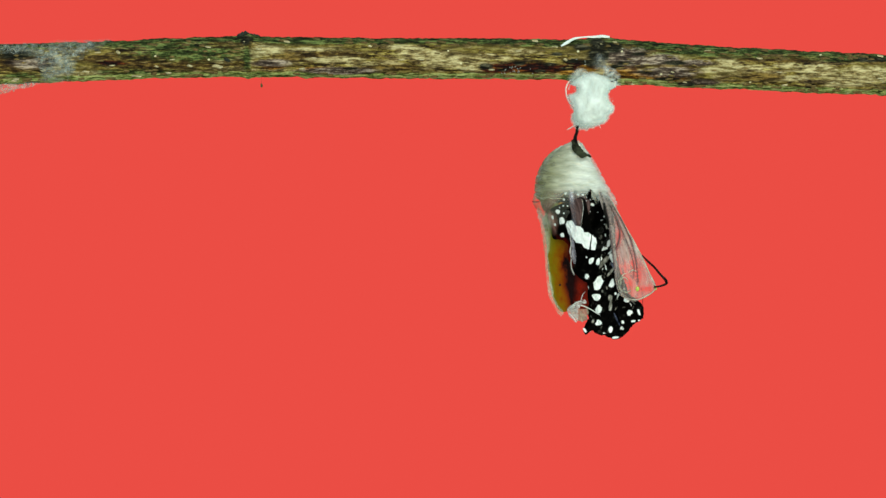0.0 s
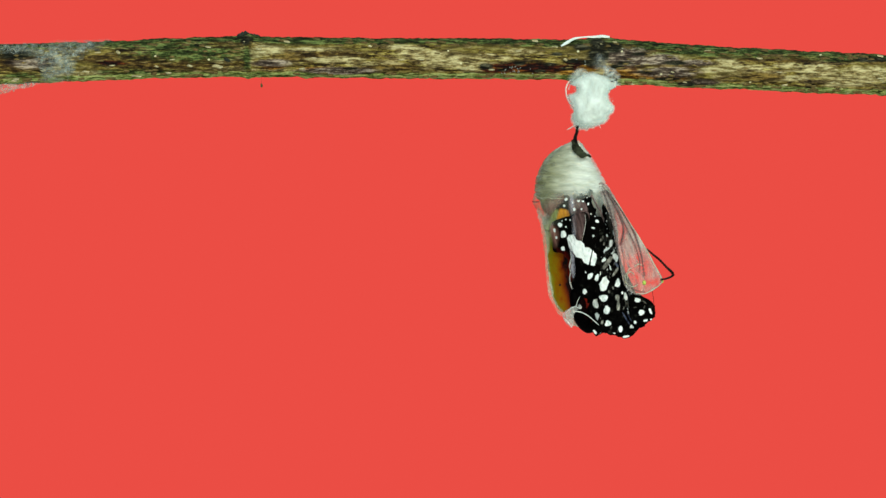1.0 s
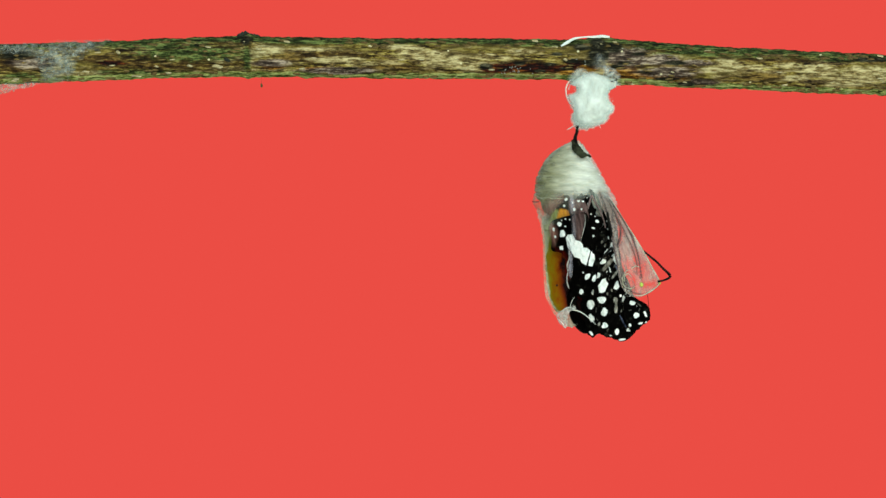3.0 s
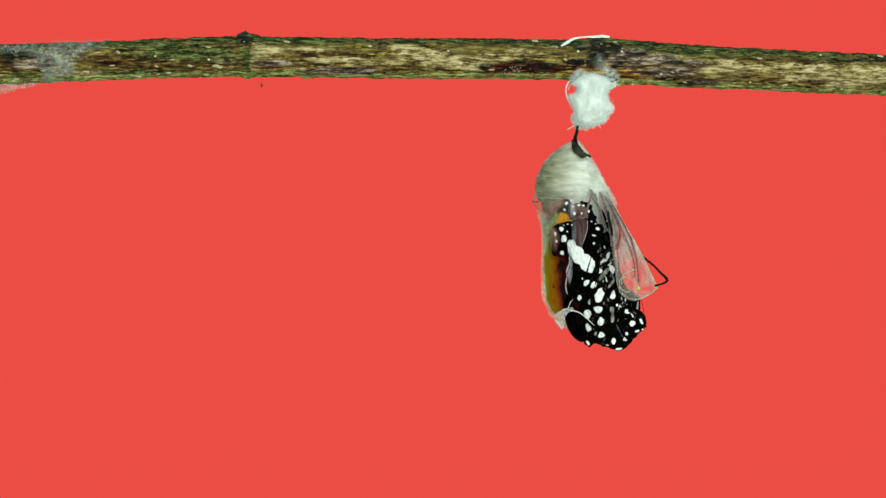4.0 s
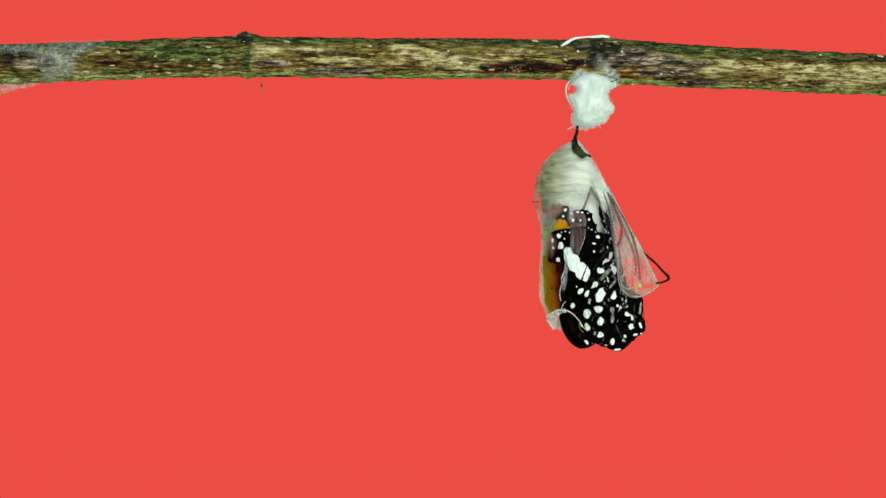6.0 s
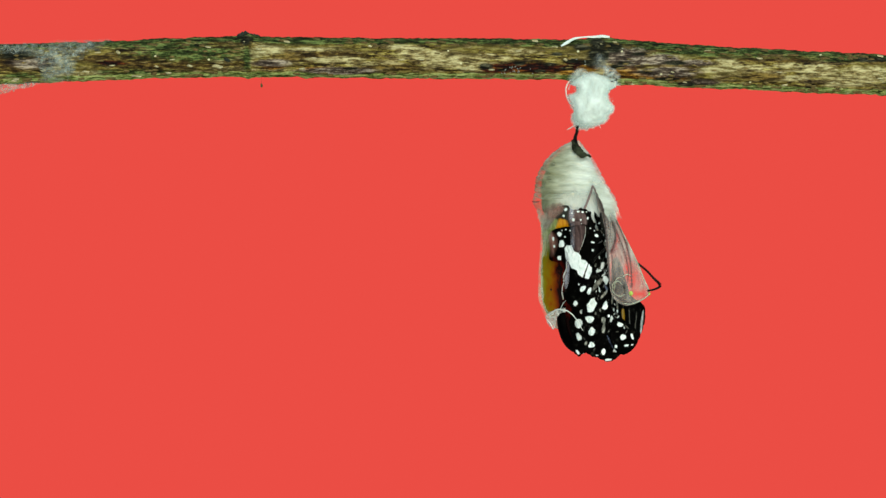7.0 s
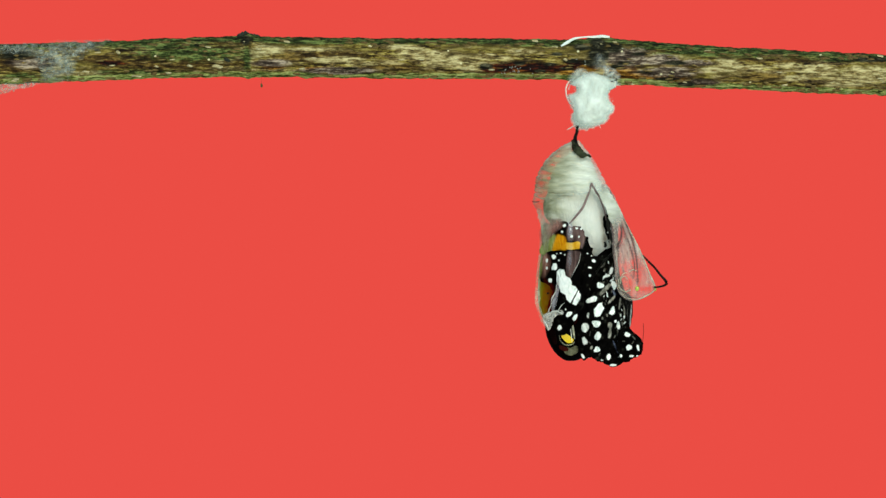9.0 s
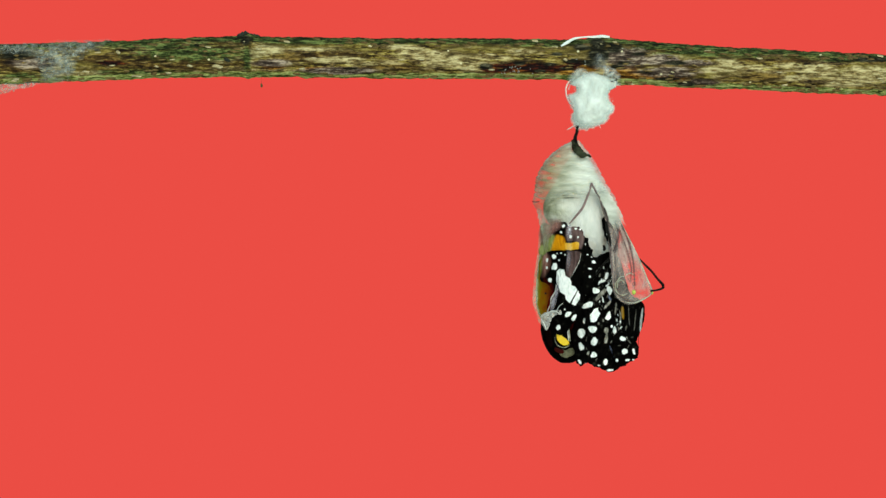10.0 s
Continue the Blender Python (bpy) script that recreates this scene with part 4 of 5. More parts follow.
# orange topped hindwing
hind_top = wing("hindwing", [(957, 438), (960, 430), (966, 421), (971, 412), (974, 403), (981, 400), (987, 393), (1004, 393), (1012, 402), (1022, 400), (1034, 410), (1038, 440), (1032, 475), (1010, 484), (990, 470), (975, 457), (962, 452), (955, 447)],
                layer(12, 1.0), (1000, 440, 0), "black hindwing with an orange patch and white dots", rag=3.0,
                white=spots([(999, 399, 3.4, 3.2), (995, 410, 2.4, 2.6), (1012, 418, 3.0, 3.2), (1025, 419, 1.8, 2.2), (1010, 406, 2.2, 2.0), (1021, 404, 3.0, 2.2), (1029, 405, 2.4, 2.2), (988, 397, 1.8, 2.2),
                             (979, 447, 4.0, 1.8, -8), (993, 446, 2.0, 1.8), (996, 453, 2.2, 2.0), (1003, 447, 1.5, 1.4)]) + spots([(976, 407, 1.4, 1.4), (979, 414, 1.4, 1.6)], 0.7, 3),
                mauve=([(area((1004, 402), (1020, 400), (1034, 410), (1034, 428), (1028, 440), (1016, 426), (1004, 424)), 0.9)], 6),
                pink=([(area((950, 396), (968, 394), (984, 394), (986, 404), (976, 414), (960, 424), (948, 424)), 1)], 7),
                leaf=([(area((946, 426), (962, 420), (972, 414), (984, 417), (984, 436), (974, 446), (946, 456)), 1)], 7),
                orange=([(area((982, 426), (986, 416), (992, 416), (1001, 421), (1003, 441), (990, 442), (978, 444)), 1)], 7),
                gold=([([(1002, 429), (1012, 430), (1022, 427), (1027, 429), (1026, 440), (1012, 442), (1002, 441)], 1)], 2.5))

# rosy clear fold at the hindwing's shoulder
rosy_geom = sheet([(955, 404), (963, 393), (976, 386), (992, 386), (1000, 394), (994, 404), (982, 414), (970, 428), (960, 438), (955, 430)], layer(15, 1.2, 0.08, 77), (), 2.0, 1.0, 5, 2.0)[:2]
rosy_milk = field(rosy_geom, [([(960, 410), (966, 399), (978, 392), (990, 392), (992, 398), (980, 408), (968, 422), (961, 428)], 1.3)], 14)
mesh_object("rosy_fold", *rosy_geom, [ROSY], hind_top, (1000, 440, 0), P(1000, 440, 0), None, "rosy clear fold of skin",
            attrs={"milk": [float(min(1, m * (0.9 + 0.5 * noise.noise((x * 0.15, y * 0.08, 2))))) for m, (x, y, f) in zip(rosy_milk, rosy_geom[0])]})

# banded wing
BAND = [([(986, 482), (990, 477), (999, 478), (1002, 489), (1010, 493), (1013, 499), (1013, 505), (1020, 507), (1024, 513), (1012, 537), (1005, 531), (1003, 523), (994, 518), (991, 509), (986, 500)], 1.0),
        ([(1026, 513), (1027, 518), (1030, 521), (1029, 530), (1022, 541), (1015, 538), (1019, 528)], 1.0)]
band_wing = wing("banded_wing", [(957, 486), (957, 466), (964, 452), (974, 446), (1005, 444), (1030, 446), (1031, 470), (1028, 500), (1037, 530), (1030, 552), (1020, 572), (1006, 592), (992, 592), (980, 578), (974, 562), (972, 546), (975, 530), (979, 516), (970, 505), (958, 500)],
                 layer(24, 1.0, seed=5), (1000, 510, 0), "folded black wing with a broken white band", rag=1.0, step=1.5,
                 white=BAND + spots([(980, 456, 4.2, 4.4), (982, 473, 5.4, 7.4, 8), (968, 463, 2.2, 4), (968, 476, 2.2, 3), (975, 498, 4, 4.6), (989, 462, 1.8, 1.8),
                                     (1010, 556, 7, 4.4, -38, 0.2), (1021, 562, 3.6, 6.5, 35, 0.2), (994, 581, 4.2, 5.2, 30)]) + spots([(992, 449, 1.8, 1.6), (999, 452, 1.5, 1.6), (985, 450, 1.4, 1.4), (1004, 548, 1.4, 2)], 0.85, 3),
                 mauve=([(area((1006, 446), (1027, 446), (1024, 462), (1014, 484), (1005, 492), (1003, 470)), 0.9)], 5),
                 pink=([(area((956, 452), (966, 450), (973, 460), (973, 474), (968, 486), (960, 492)), 0.8)], 15),
                 leaf=([(area((944, 446), (956, 446), (960, 470), (958, 490), (944, 506)), 0.8)], 8),
                 red_through=([(area((962, 496), (978, 503), (984, 514), (982, 532), (977, 556), (966, 556)), 0.8)], 9))
# ridges of the fold, made pale to draw the sheen along them
ridge_f = layer(24.6, 1.0, seed=5)
for pts, rad in (([(991, 496), (987, 508), (985, 518), (979, 530), (978, 541), (974, 552), (973, 562), (974, 572)], [0.3, 1.0, 0.8, 1.3, 0.8, 1.1, 1.3, 0.3]),
                 ([(1027, 448), (1025, 462), (1018, 478), (1010, 494)], [0.3, 0.5, 0.5, 0.2])):
    mesh_object("wing_ridge", *tube([(x, y, ridge_f(x, y)) for x, y in pts], rad, 7, 5, beads=0.2), [CLEAR], band_wing, (1000, 510, 0), P(1000, 510, 0), None, "pale folded ridge")

# fold along the band, its whitish sheen painted as a milky strip
sheen_geom = sheet([(988, 488), (986, 502), (984, 518), (980, 536), (978, 550), (982, 553), (987, 540), (990, 522), (991, 505), (991, 492)], ridge_f, (), 2.0, 1.0, 5, 1.0)[:2]
mesh_object("clear_fold", *sheen_geom, [SHEEN], band_wing, (1000, 510, 0), P(1000, 510, 0), None, "clear whitish fold beside the band", attrs={"milk": [float(np.interp(y, [484, 500, 530, 556], [0.5, 1.0, 0.9, 0.4])) for _, y, _ in sheen_geom[0]]})

# glint on the clear skin, painted as a bluish strip down the middle of the folded hindwing
gloss_f = layer(27.5, 1.0, seed=5)
gloss_geom = sheet([(1003, 394), (1010, 392), (1014, 402), (1015, 420), (1014, 440), (1012, 462), (1007, 482), (1003, 484), (1004, 462), (1005, 440), (1004, 418)], gloss_f, (), 2.0, 1.0, 5, 1.0)[:2]
mesh_object("clear_fold", *gloss_geom, [SHEEN], hind_top, (1000, 440, 0), P(1000, 440, 0), None, "clear bluish fold down the wing",
            attrs={"milk": [float(np.interp(y, [392, 402, 412, 422, 440, 470, 484], [0.1, 0.6, 0.5, 0.15, 0.2, 0.5, 0.05]) * np.interp(abs(x - 1009), [1, 5], [1, 0.1])) for x, y, _ in gloss_geom[0]]})

# mauve fold that lies over the gold bar until the wing slips down
wing_fold = wing("wing_fold", [(1009, 398), (1020, 395), (1032, 399), (1033, 412), (1029, 430), (1020, 436), (1011, 432), (1008, 414)], layer(20, 0.8, seed=15), (1020, 415, 0), "mauve translucent wing fold", rag=1.0,
                 white=spots([(1027, 399, 1.4, 1.0)], 0.8), mauve=([(area((1006, 394), (1034, 394), (1034, 436), (1006, 438)), 1)], 3))

# fringed dark wing
fringe_wing = wing("fringed_wing", [(1018, 414), (1031, 414), (1040, 419), (1042, 430), (1048, 439), (1050, 450), (1059, 454), (1062, 464), (1056, 474), (1053, 488), (1045, 503), (1036, 520), (1018, 530), (1004, 500), (1006, 440)],
                   layer(9, 0.9, seed=9), (1030, 460, 0), "black wing with a scalloped dotted edge", rag=2.4,
                   white=spots([(1051, 461, 4.4, 2.8, 20), (1044, 473, 3.6, 1.8, 15), (1044, 487, 2.0, 2.4), (1035, 430, 1.7, 2.8), (1040, 448, 2.2, 1.3, 20), (1034, 445, 1.5, 1.4), (1047, 452, 1.4, 1.2), (1033, 419, 1.5, 1.2)], 0.95))

# narrow dotted edge of the wing on the other side of the abdomen
edge_wing = wing("dotted_wing_edge", [(1070, 385), (1077, 378), (1086, 388), (1093, 402), (1098, 420), (1099, 440), (1094, 456), (1089, 450), (1081, 428), (1073, 406)],
                 layer(2, 0.9, seed=27), (1084, 412, 0), "narrow black wing edge with small white dots", rag=2.0,
                 white=spots([(1078, 396, 1.4, 2), (1080, 409, 3.0, 1.6, -40), (1085, 403, 1.6, 2.2), (1086, 418, 3.0, 1.6, -35), (1088, 430, 1.4, 3.0, -20), (1080, 424, 1.4, 1.4), (1091, 441, 2, 2.4), (1076, 416, 1.6, 1.2), (1082, 436, 1.4, 2.2)], 0.9), grey=(spots([(1083, 427, 2.4, 6, -15), (1089, 446, 3, 5, 10), (1079, 442, 2.4, 4, 20), (1092, 424, 1.4, 7, -8)], 0.8), 1.6))
inner_wing = wing("inner_wing", [(1050, 396), (1062, 384), (1078, 380), (1086, 400), (1088, 440), (1076, 456), (1060, 452), (1050, 424)], layer(-40, 0.9, seed=29), (1084, 412, 0), "black inner fold of the wing with small white dots", rag=2.0,
                  white=spots([(1068, 402, 1.6, 1.4), (1070, 430, 1.4, 2.4, 30), (1066, 444, 1.6, 1.8), (1060, 412, 1.4, 1.6), (1074, 416, 1.6, 1.2)], 0.9))

# large spotted forewing: bright cells, dull cells, thin pale streaks, part scales and part painted glints
cells = spots([(1044, 533, 12, 5.2, -20, 0.1), (1057, 551, 8.2, 13, 28), (1081, 552, 4.6, 9, 22, 0.5), (1053, 576, 8, 6.5, 0, -0.35), (1059, 508, 7, 5.5, 25, -0.3), (1076, 634, 4.4, 6), (1030, 633, 2.6, 5.4, -35),
               (1084, 648, 6.5, 2.2, -5), (1055, 621, 6, 6.2, 0, 0.3), (1087, 571, 2, 3), (1096, 632, 3.4, 3.6, 0, 0.5), (1083, 507, 4, 9, -12)], 1.0)
dim_cells = spots([(1033, 583, 7.4, 9.4, 10), (1056, 597, 6, 8.4, 20), (1033, 606, 5.2, 8, -22, 0.2), (1092, 578, 4, 8, 0, 0.4), (1110, 592, 7.5, 5.6, 30), (1038, 561, 2.2, 5.4), (1070, 491, 7, 3, -15), (1078, 481, 3.6, 8, 15), (1086, 462, 2.4, 7, 15), (1096, 560, 1.8, 4), (1064, 640, 3, 1.6), (1042, 637, 3, 1.6)], 0.72, 4)
grey_cells = spots([(1067, 515, 4.4, 15, 45), (1079, 533, 2.4, 11, 42), (1077, 578, 4.6, 6), (1077, 593, 3.4, 10, 6), (1096, 591, 2.6, 9, 8), (1102, 548, 1.8, 14, -4), (1094, 540, 1.5, 12, 6), (1064, 566, 2, 3.4), (1045, 618, 2.4, 4.4, 30), (1072, 560, 1.6, 3.4)], 0.8, 6)
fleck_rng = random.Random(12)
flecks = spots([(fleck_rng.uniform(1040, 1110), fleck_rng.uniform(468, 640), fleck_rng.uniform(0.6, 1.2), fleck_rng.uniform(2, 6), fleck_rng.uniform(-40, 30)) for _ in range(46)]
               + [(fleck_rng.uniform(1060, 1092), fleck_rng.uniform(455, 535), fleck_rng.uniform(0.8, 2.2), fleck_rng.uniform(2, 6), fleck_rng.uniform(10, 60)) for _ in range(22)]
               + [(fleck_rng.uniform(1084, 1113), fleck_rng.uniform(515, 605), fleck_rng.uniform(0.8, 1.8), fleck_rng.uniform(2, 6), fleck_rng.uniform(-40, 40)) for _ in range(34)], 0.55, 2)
# white marks painted where the wet folds would catch light
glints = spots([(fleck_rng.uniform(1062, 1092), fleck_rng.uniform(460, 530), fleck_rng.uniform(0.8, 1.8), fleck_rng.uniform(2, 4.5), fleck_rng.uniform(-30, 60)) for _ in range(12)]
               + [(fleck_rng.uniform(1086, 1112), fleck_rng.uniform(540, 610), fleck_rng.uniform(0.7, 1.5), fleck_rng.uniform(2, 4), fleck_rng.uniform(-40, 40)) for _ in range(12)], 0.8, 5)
forewing = wing("forewing", [(1086, 440), (1062, 446), (1042, 470), (1034, 500), (1033, 526), (1037, 548), (1041, 576), (1043, 600), (1036, 616), (1027, 630), (1032, 641), (1044, 634), (1054, 641), (1068, 646), (1084, 652), (1100, 645), (1112, 630), (1116, 602), (1110, 572), (1100, 540), (1091, 510), (1090, 470)],
                layer(-9, 2.4, 0.07, 13, fold=3.5), (1060, 570, 0), "crumpled black forewing with large white spots", rag=2.5, step=1.6, thick=2.5,
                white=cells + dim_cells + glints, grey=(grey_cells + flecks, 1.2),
                blue_sheen=(spots([(1086, 612, 1.6, 11, -22), (1094, 614, 1.8, 11, -18), (1090, 622, 1.4, 7, -25), (1083, 520, 2, 7, -30)], 0.9), 1.2))
wing_lobe = wing("forewing_lobe", [(1052, 496), (1040, 508), (1028, 522), (1016, 540), (1010, 562), (1017, 588), (1021, 616), (1025, 636), (1036, 637), (1046, 632), (1054, 600), (1054, 560), (1056, 520)],
                 layer(-13, 1.8, 0.07, 23, fold=2), (1035, 585, 0), "dark folded edge of the forewing with pale spots", rag=2.0, step=1.6, thick=2.5,
                 white=cells + dim_cells, grey=(flecks, 1.2), red_through=([(area((1012, 534), (1022, 528), (1022, 552), (1016, 576), (1008, 570), (1008, 550)), 1)], 7))
wing_tip = wing("wing_tip", [(1096, 584), (1110, 580), (1124, 590), (1136, 602), (1138, 614), (1135, 626), (1122, 634), (1108, 642), (1096, 634), (1092, 608)],
                layer(-3, 1.6, 0.09, 17, fold=2), (1113, 612, 0), "folded black wing tip with white spots", rag=2.5, step=1.5, thick=2.5,
                white=spots([(1113, 615, 5.4, 6), (1129, 615, 2.6, 6, -12), (1118, 630, 4.2, 2.2), (1128, 630, 2, 1.8), (1099, 630, 3, 3.4), (1110, 592, 6, 4.4, 30)]), grey=(spots([(1104, 604, 3, 1.5), (1122, 598, 1.6, 6, -40), (1120, 606, 1, 4, 30)], 0.6), 1.5))
mesh_object("hair", *tube([(1138, 572, 24), (1138.5, 588, 26), (1137, 606, 28)], 0.45, 5, 4), [STALK], wing_tip, (1113, 612, 0), P(1113, 612, 0))
far_wing = wing("far_wing", [(1090, 520), (1091, 456), (1100, 444), (1110, 462), (1120, 500), (1128, 515), (1140, 522), (1150, 534), (1148, 560), (1140, 585), (1128, 606), (1112, 616), (1095, 605), (1088, 560)],
                layer(-24, 1.5, 0.07, 21, fold=2), (1115, 570, 0), "glossy black far wing with grey streaks", rag=2.0,
                white=spots([(1144, 556, 2.4, 24, 6)], 0.55), grey=(spots([(1133, 560, 1.2, 22, 6), (1122, 552, 1.2, 20, -4), (1116, 575, 2, 9, 20), (1127, 590, 4, 1.6, -30), (1110, 545, 1, 16, 3)], 0.7), 1.5),
                gold=([(area((1108, 536), (1113, 536), (1114, 556), (1109, 556)), 0.5)], 3))

# head
head = piece("head", lathe([(548, 985, 1004), (560, 970, 1020), (575, 967, 1030), (592, 968, 1036), (608, 973, 1040), (622, 981, 1042), (632, 990, 1038), (639, 1000, 1026), (641, 1006, 1018)], 0.55, 14, 48, 6, lump=0.03),
             [GLOSS], (1000, 600, 0), label="glossy black head")


def on_head(off):
    def depth(x, y):
        d = min(1, ((x - 998) / 44) ** 2 + ((y - 598) / 52) ** 2)
        return 14 + 22 * math.sqrt(max(0.05, 1 - d)) + off
    return depth


def eye_part(name, geom, mats, label="", **more):
    """A piece set on the head, in the head's space."""
    return mesh_object(name, geom[0], geom[1], mats, head, (1000, 600, 0), P(1000, 600, 0), geom[2] if len(geom) > 2 else None, label, **more)


eye_part("eye", sheet([(997, 586), (1002, 588), (1006, 594), (1013, 599), (1017, 606), (1012, 610), (1004, 608), (998, 602), (995, 595)], on_head(3), (), 1.8, 4, 4, 1.5)[:2], [YELLOW], "yellow eye patch")
eye_part("eye_ring", tube([(x, y, on_head(4.5)(x, y)) for x, y in [(995, 589), (992, 598), (995, 607), (1004, 613), (1014, 612), (1019, 607)]], [0.2, 0.5, 0.8, 1.1, 1.0, 0.3], 8, 5), [RIM], "white crescent round the eye")
eye_part("palp", sheet([(1002, 617), (1010, 618), (1020, 614), (1028, 618), (1024, 627), (1012, 631), (1002, 627)], on_head(1.5), (), 2.2, 4, 5, 2.0)[:2], [PALP], "olive palp under the eye")
eye_part("red_palp", sheet([(992, 613), (1002, 616), (1008, 619), (1006, 624), (998, 623), (992, 619)], on_head(2.5), (), 2.2, 3)[:2], [CHEEK], "dark red palp under the eye")
eye_part("cheek", sheet([(974, 578), (982, 576), (986, 592), (988, 610), (982, 612), (976, 598)], lambda x, y: 14 + 0.55 * 37 * math.sqrt(max(0.02, 1 - ((x - 1003) / 37) ** 2)) + 1, (), 3, 3)[:2], [RED], "dark red cheek")
eye_part("brow", tube([(1009, 566, 44), (1015, 578, 44), (1017, 590, 42), (1019, 602, 40)], [0.6, 1.6, 2.0, 0.9]), [EDGE], "pale film beside the eye")

# legs and antenna
legs = [piece("leg", geom, [LEG], (1045, 330, 0), label="folded brown leg") for geom in (
    tube([(1047, 324, 58), (1043, 338, 56), (1038, 352, 54), (1031, 368, 50), (1020, 382, 46), (1008, 396, 42)], [1.4, 2.0, 2.1, 2.2, 2.0, 1.2]),
    tube([(1047, 324, 56), (1054, 338, 54), (1062, 352, 52), (1069, 372, 44), (1073, 390, 36)], [1.4, 1.7, 1.6, 1.4, 0.9]))]
dark_legs = [piece("dark_leg", geom, [STALK], (1075, 420, 0), label="black jointed leg") for geom in (
    tube([(1075, 384, 66), (1077, 400, 66), (1081, 415, 65), (1083, 428, 62)], [1.6, 2.6, 2.2, 1.2], beads=0.15),
    tube([(1084, 446, 60), (1070, 460, 60), (1058, 476, 58), (1046, 496, 56), (1040, 508, 54)], [2.0, 2.0, 1.7, 1.4, 0.8]),
    tube([(1070, 426, 50), (1072, 432, 50), (1070, 436, 50)], [1.6, 2.6, 1.6]))]
antenna = piece("antenna", joined(tube([(1137, 454, layer(20.5, 1.5, 0.04, 31)(1137, 454)), (1148, 466, 12), (1158, 476, 11), (1168, 489, 10), (1176, 498, 9), (1179, 503, 9)], [0.9, 1.5, 1.5, 1.6, 1.9, 2.2], 10, 7, 0.6),
                                  tube([(1180, 503, 9), (1176, 507, 9), (1166, 510, 10), (1156, 511, 11)], [2.3, 1.9, 1.6, 1.5], 10, 5, 0.15)), [STALK], (1120, 450, 0), label="black beaded antenna")

# open flap of the case with its folds
flap_f = layer(21, 1.5, 0.04, 31)


def on_flap(pts, off=3.0):
    return [(x, y, flap_f(x, y) + off) for x, y in pts]


CLEAR_SPOTS = [(1128, 490, 8, 14), (1134, 480, 6, 6), (1140, 514, 15, 7), (1112, 503, 7, 9), (1118, 470, 4, 8)]
FOLDS = [([(1068, 338), (1078, 372), (1083, 410), (1086, 450), (1088, 478)], 2.8, 0.95), ([(1076, 345), (1090, 376), (1099, 404), (1098, 424), (1092, 440)], 3.6, 0.9),
         ([(1078, 344), (1096, 376), (1110, 404), (1120, 432), (1126, 462), (1128, 500)], 2.4, 1.0), ([(1078, 346), (1092, 378), (1104, 410), (1115, 440), (1122, 470), (1121, 492)], 1.9, 0.8),
         ([(1092, 440), (1095, 466), (1094, 490), (1102, 510)], 1.7, 0.7), ([(1088, 474), (1091, 494), (1098, 512), (1111, 525), (1126, 530)], 1.9, 0.7), ([(1070, 340), (1082, 366), (1088, 396)], 4.0, 0.7)]
flap_geom = sheet([(1064, 330), (1077, 335), (1093, 364), (1108, 396), (1124, 427), (1139, 459), (1150, 486), (1160, 510), (1156, 519), (1138, 530), (1118, 535), (1102, 528), (1091, 512), (1086, 470), (1082, 430), (1079, 395), (1068, 360)],
                  flap_f, (), 2.2, 1.0)[:2]
flap_rng = random.Random(31)
WISPS = []
for _ in range(26):
    u, y0 = flap_rng.uniform(0.04, 0.96), flap_rng.uniform(340, 490)
    wisp, drift = [], flap_rng.uniform(-0.05, 0.05)
    for k in range(5):
        y = min(526, y0 + k * flap_rng.uniform(10, 20))
        l, r = np.interp(y, [330, 395, 470, 530], [1064, 1080, 1087, 1104]), np.interp(y, [335, 396, 459, 510, 530], [1076, 1107, 1138, 1159, 1138])
        wisp.append((l + (u + drift * k) * (r - l) + flap_rng.uniform(-1, 1), y))
    WISPS.append((wisp, flap_rng.uniform(0.7, 1.7), flap_rng.uniform(0.6, 1.0)))
flap_milk, fold_lines, wisp_lines, dark_lines = [], strokes(flap_geom, FOLDS), strokes(flap_geom, WISPS), strokes(flap_geom, WISPS[::2])
for (x, y, f), s, w in zip(flap_geom[0], fold_lines, wisp_lines):
    l, r = np.interp(y, [330, 395, 470, 530], [1064, 1080, 1087, 1104]), np.interp(y, [335, 396, 459, 510, 530], [1076, 1107, 1138, 1159, 1138])
    m = np.interp(y, [330, 420, 460, 500, 535], [0.98, 0.82, 0.70, 0.54, 0.40]) * (1.0 + 0.6 * noise.noise((x * 0.06, y * 0.035, 3))) + 0.25 * np.interp((x - l) / max(1, r - l), [0.4, 1.0], [0, 1]) * np.interp(y, [440, 490], [1, 0.2])
    m *= (1 - 0.9 * patch(CLEAR_SPOTS, x, y)) * (1 - 0.5 * patch([(1100, 488, 14, 34)], x, y))
    flap_milk.append(float(min(1, max(m, 0.9 * s, 0.85 * w))))
flap_right = piece("open_flap", flap_geom, [FLAP], (1120, 450, 0), chrysalis, "clear wrinkled open flap of the case",
                   attrs={"milk": flap_milk, "mauve": [float(min(1, max(s, np.interp(y, [330, 390, 440], [0.45, 0.22, 0.08]), 0.7 * d))) for (x, y, f), s, d in zip(flap_geom[0], fold_lines, dark_lines)]})


def flap_part(name, geom, mats, label=""):
    return mesh_object(name, geom[0], geom[1], mats, flap_right, (1120, 450, 0), P(1120, 450, 0), None, label)


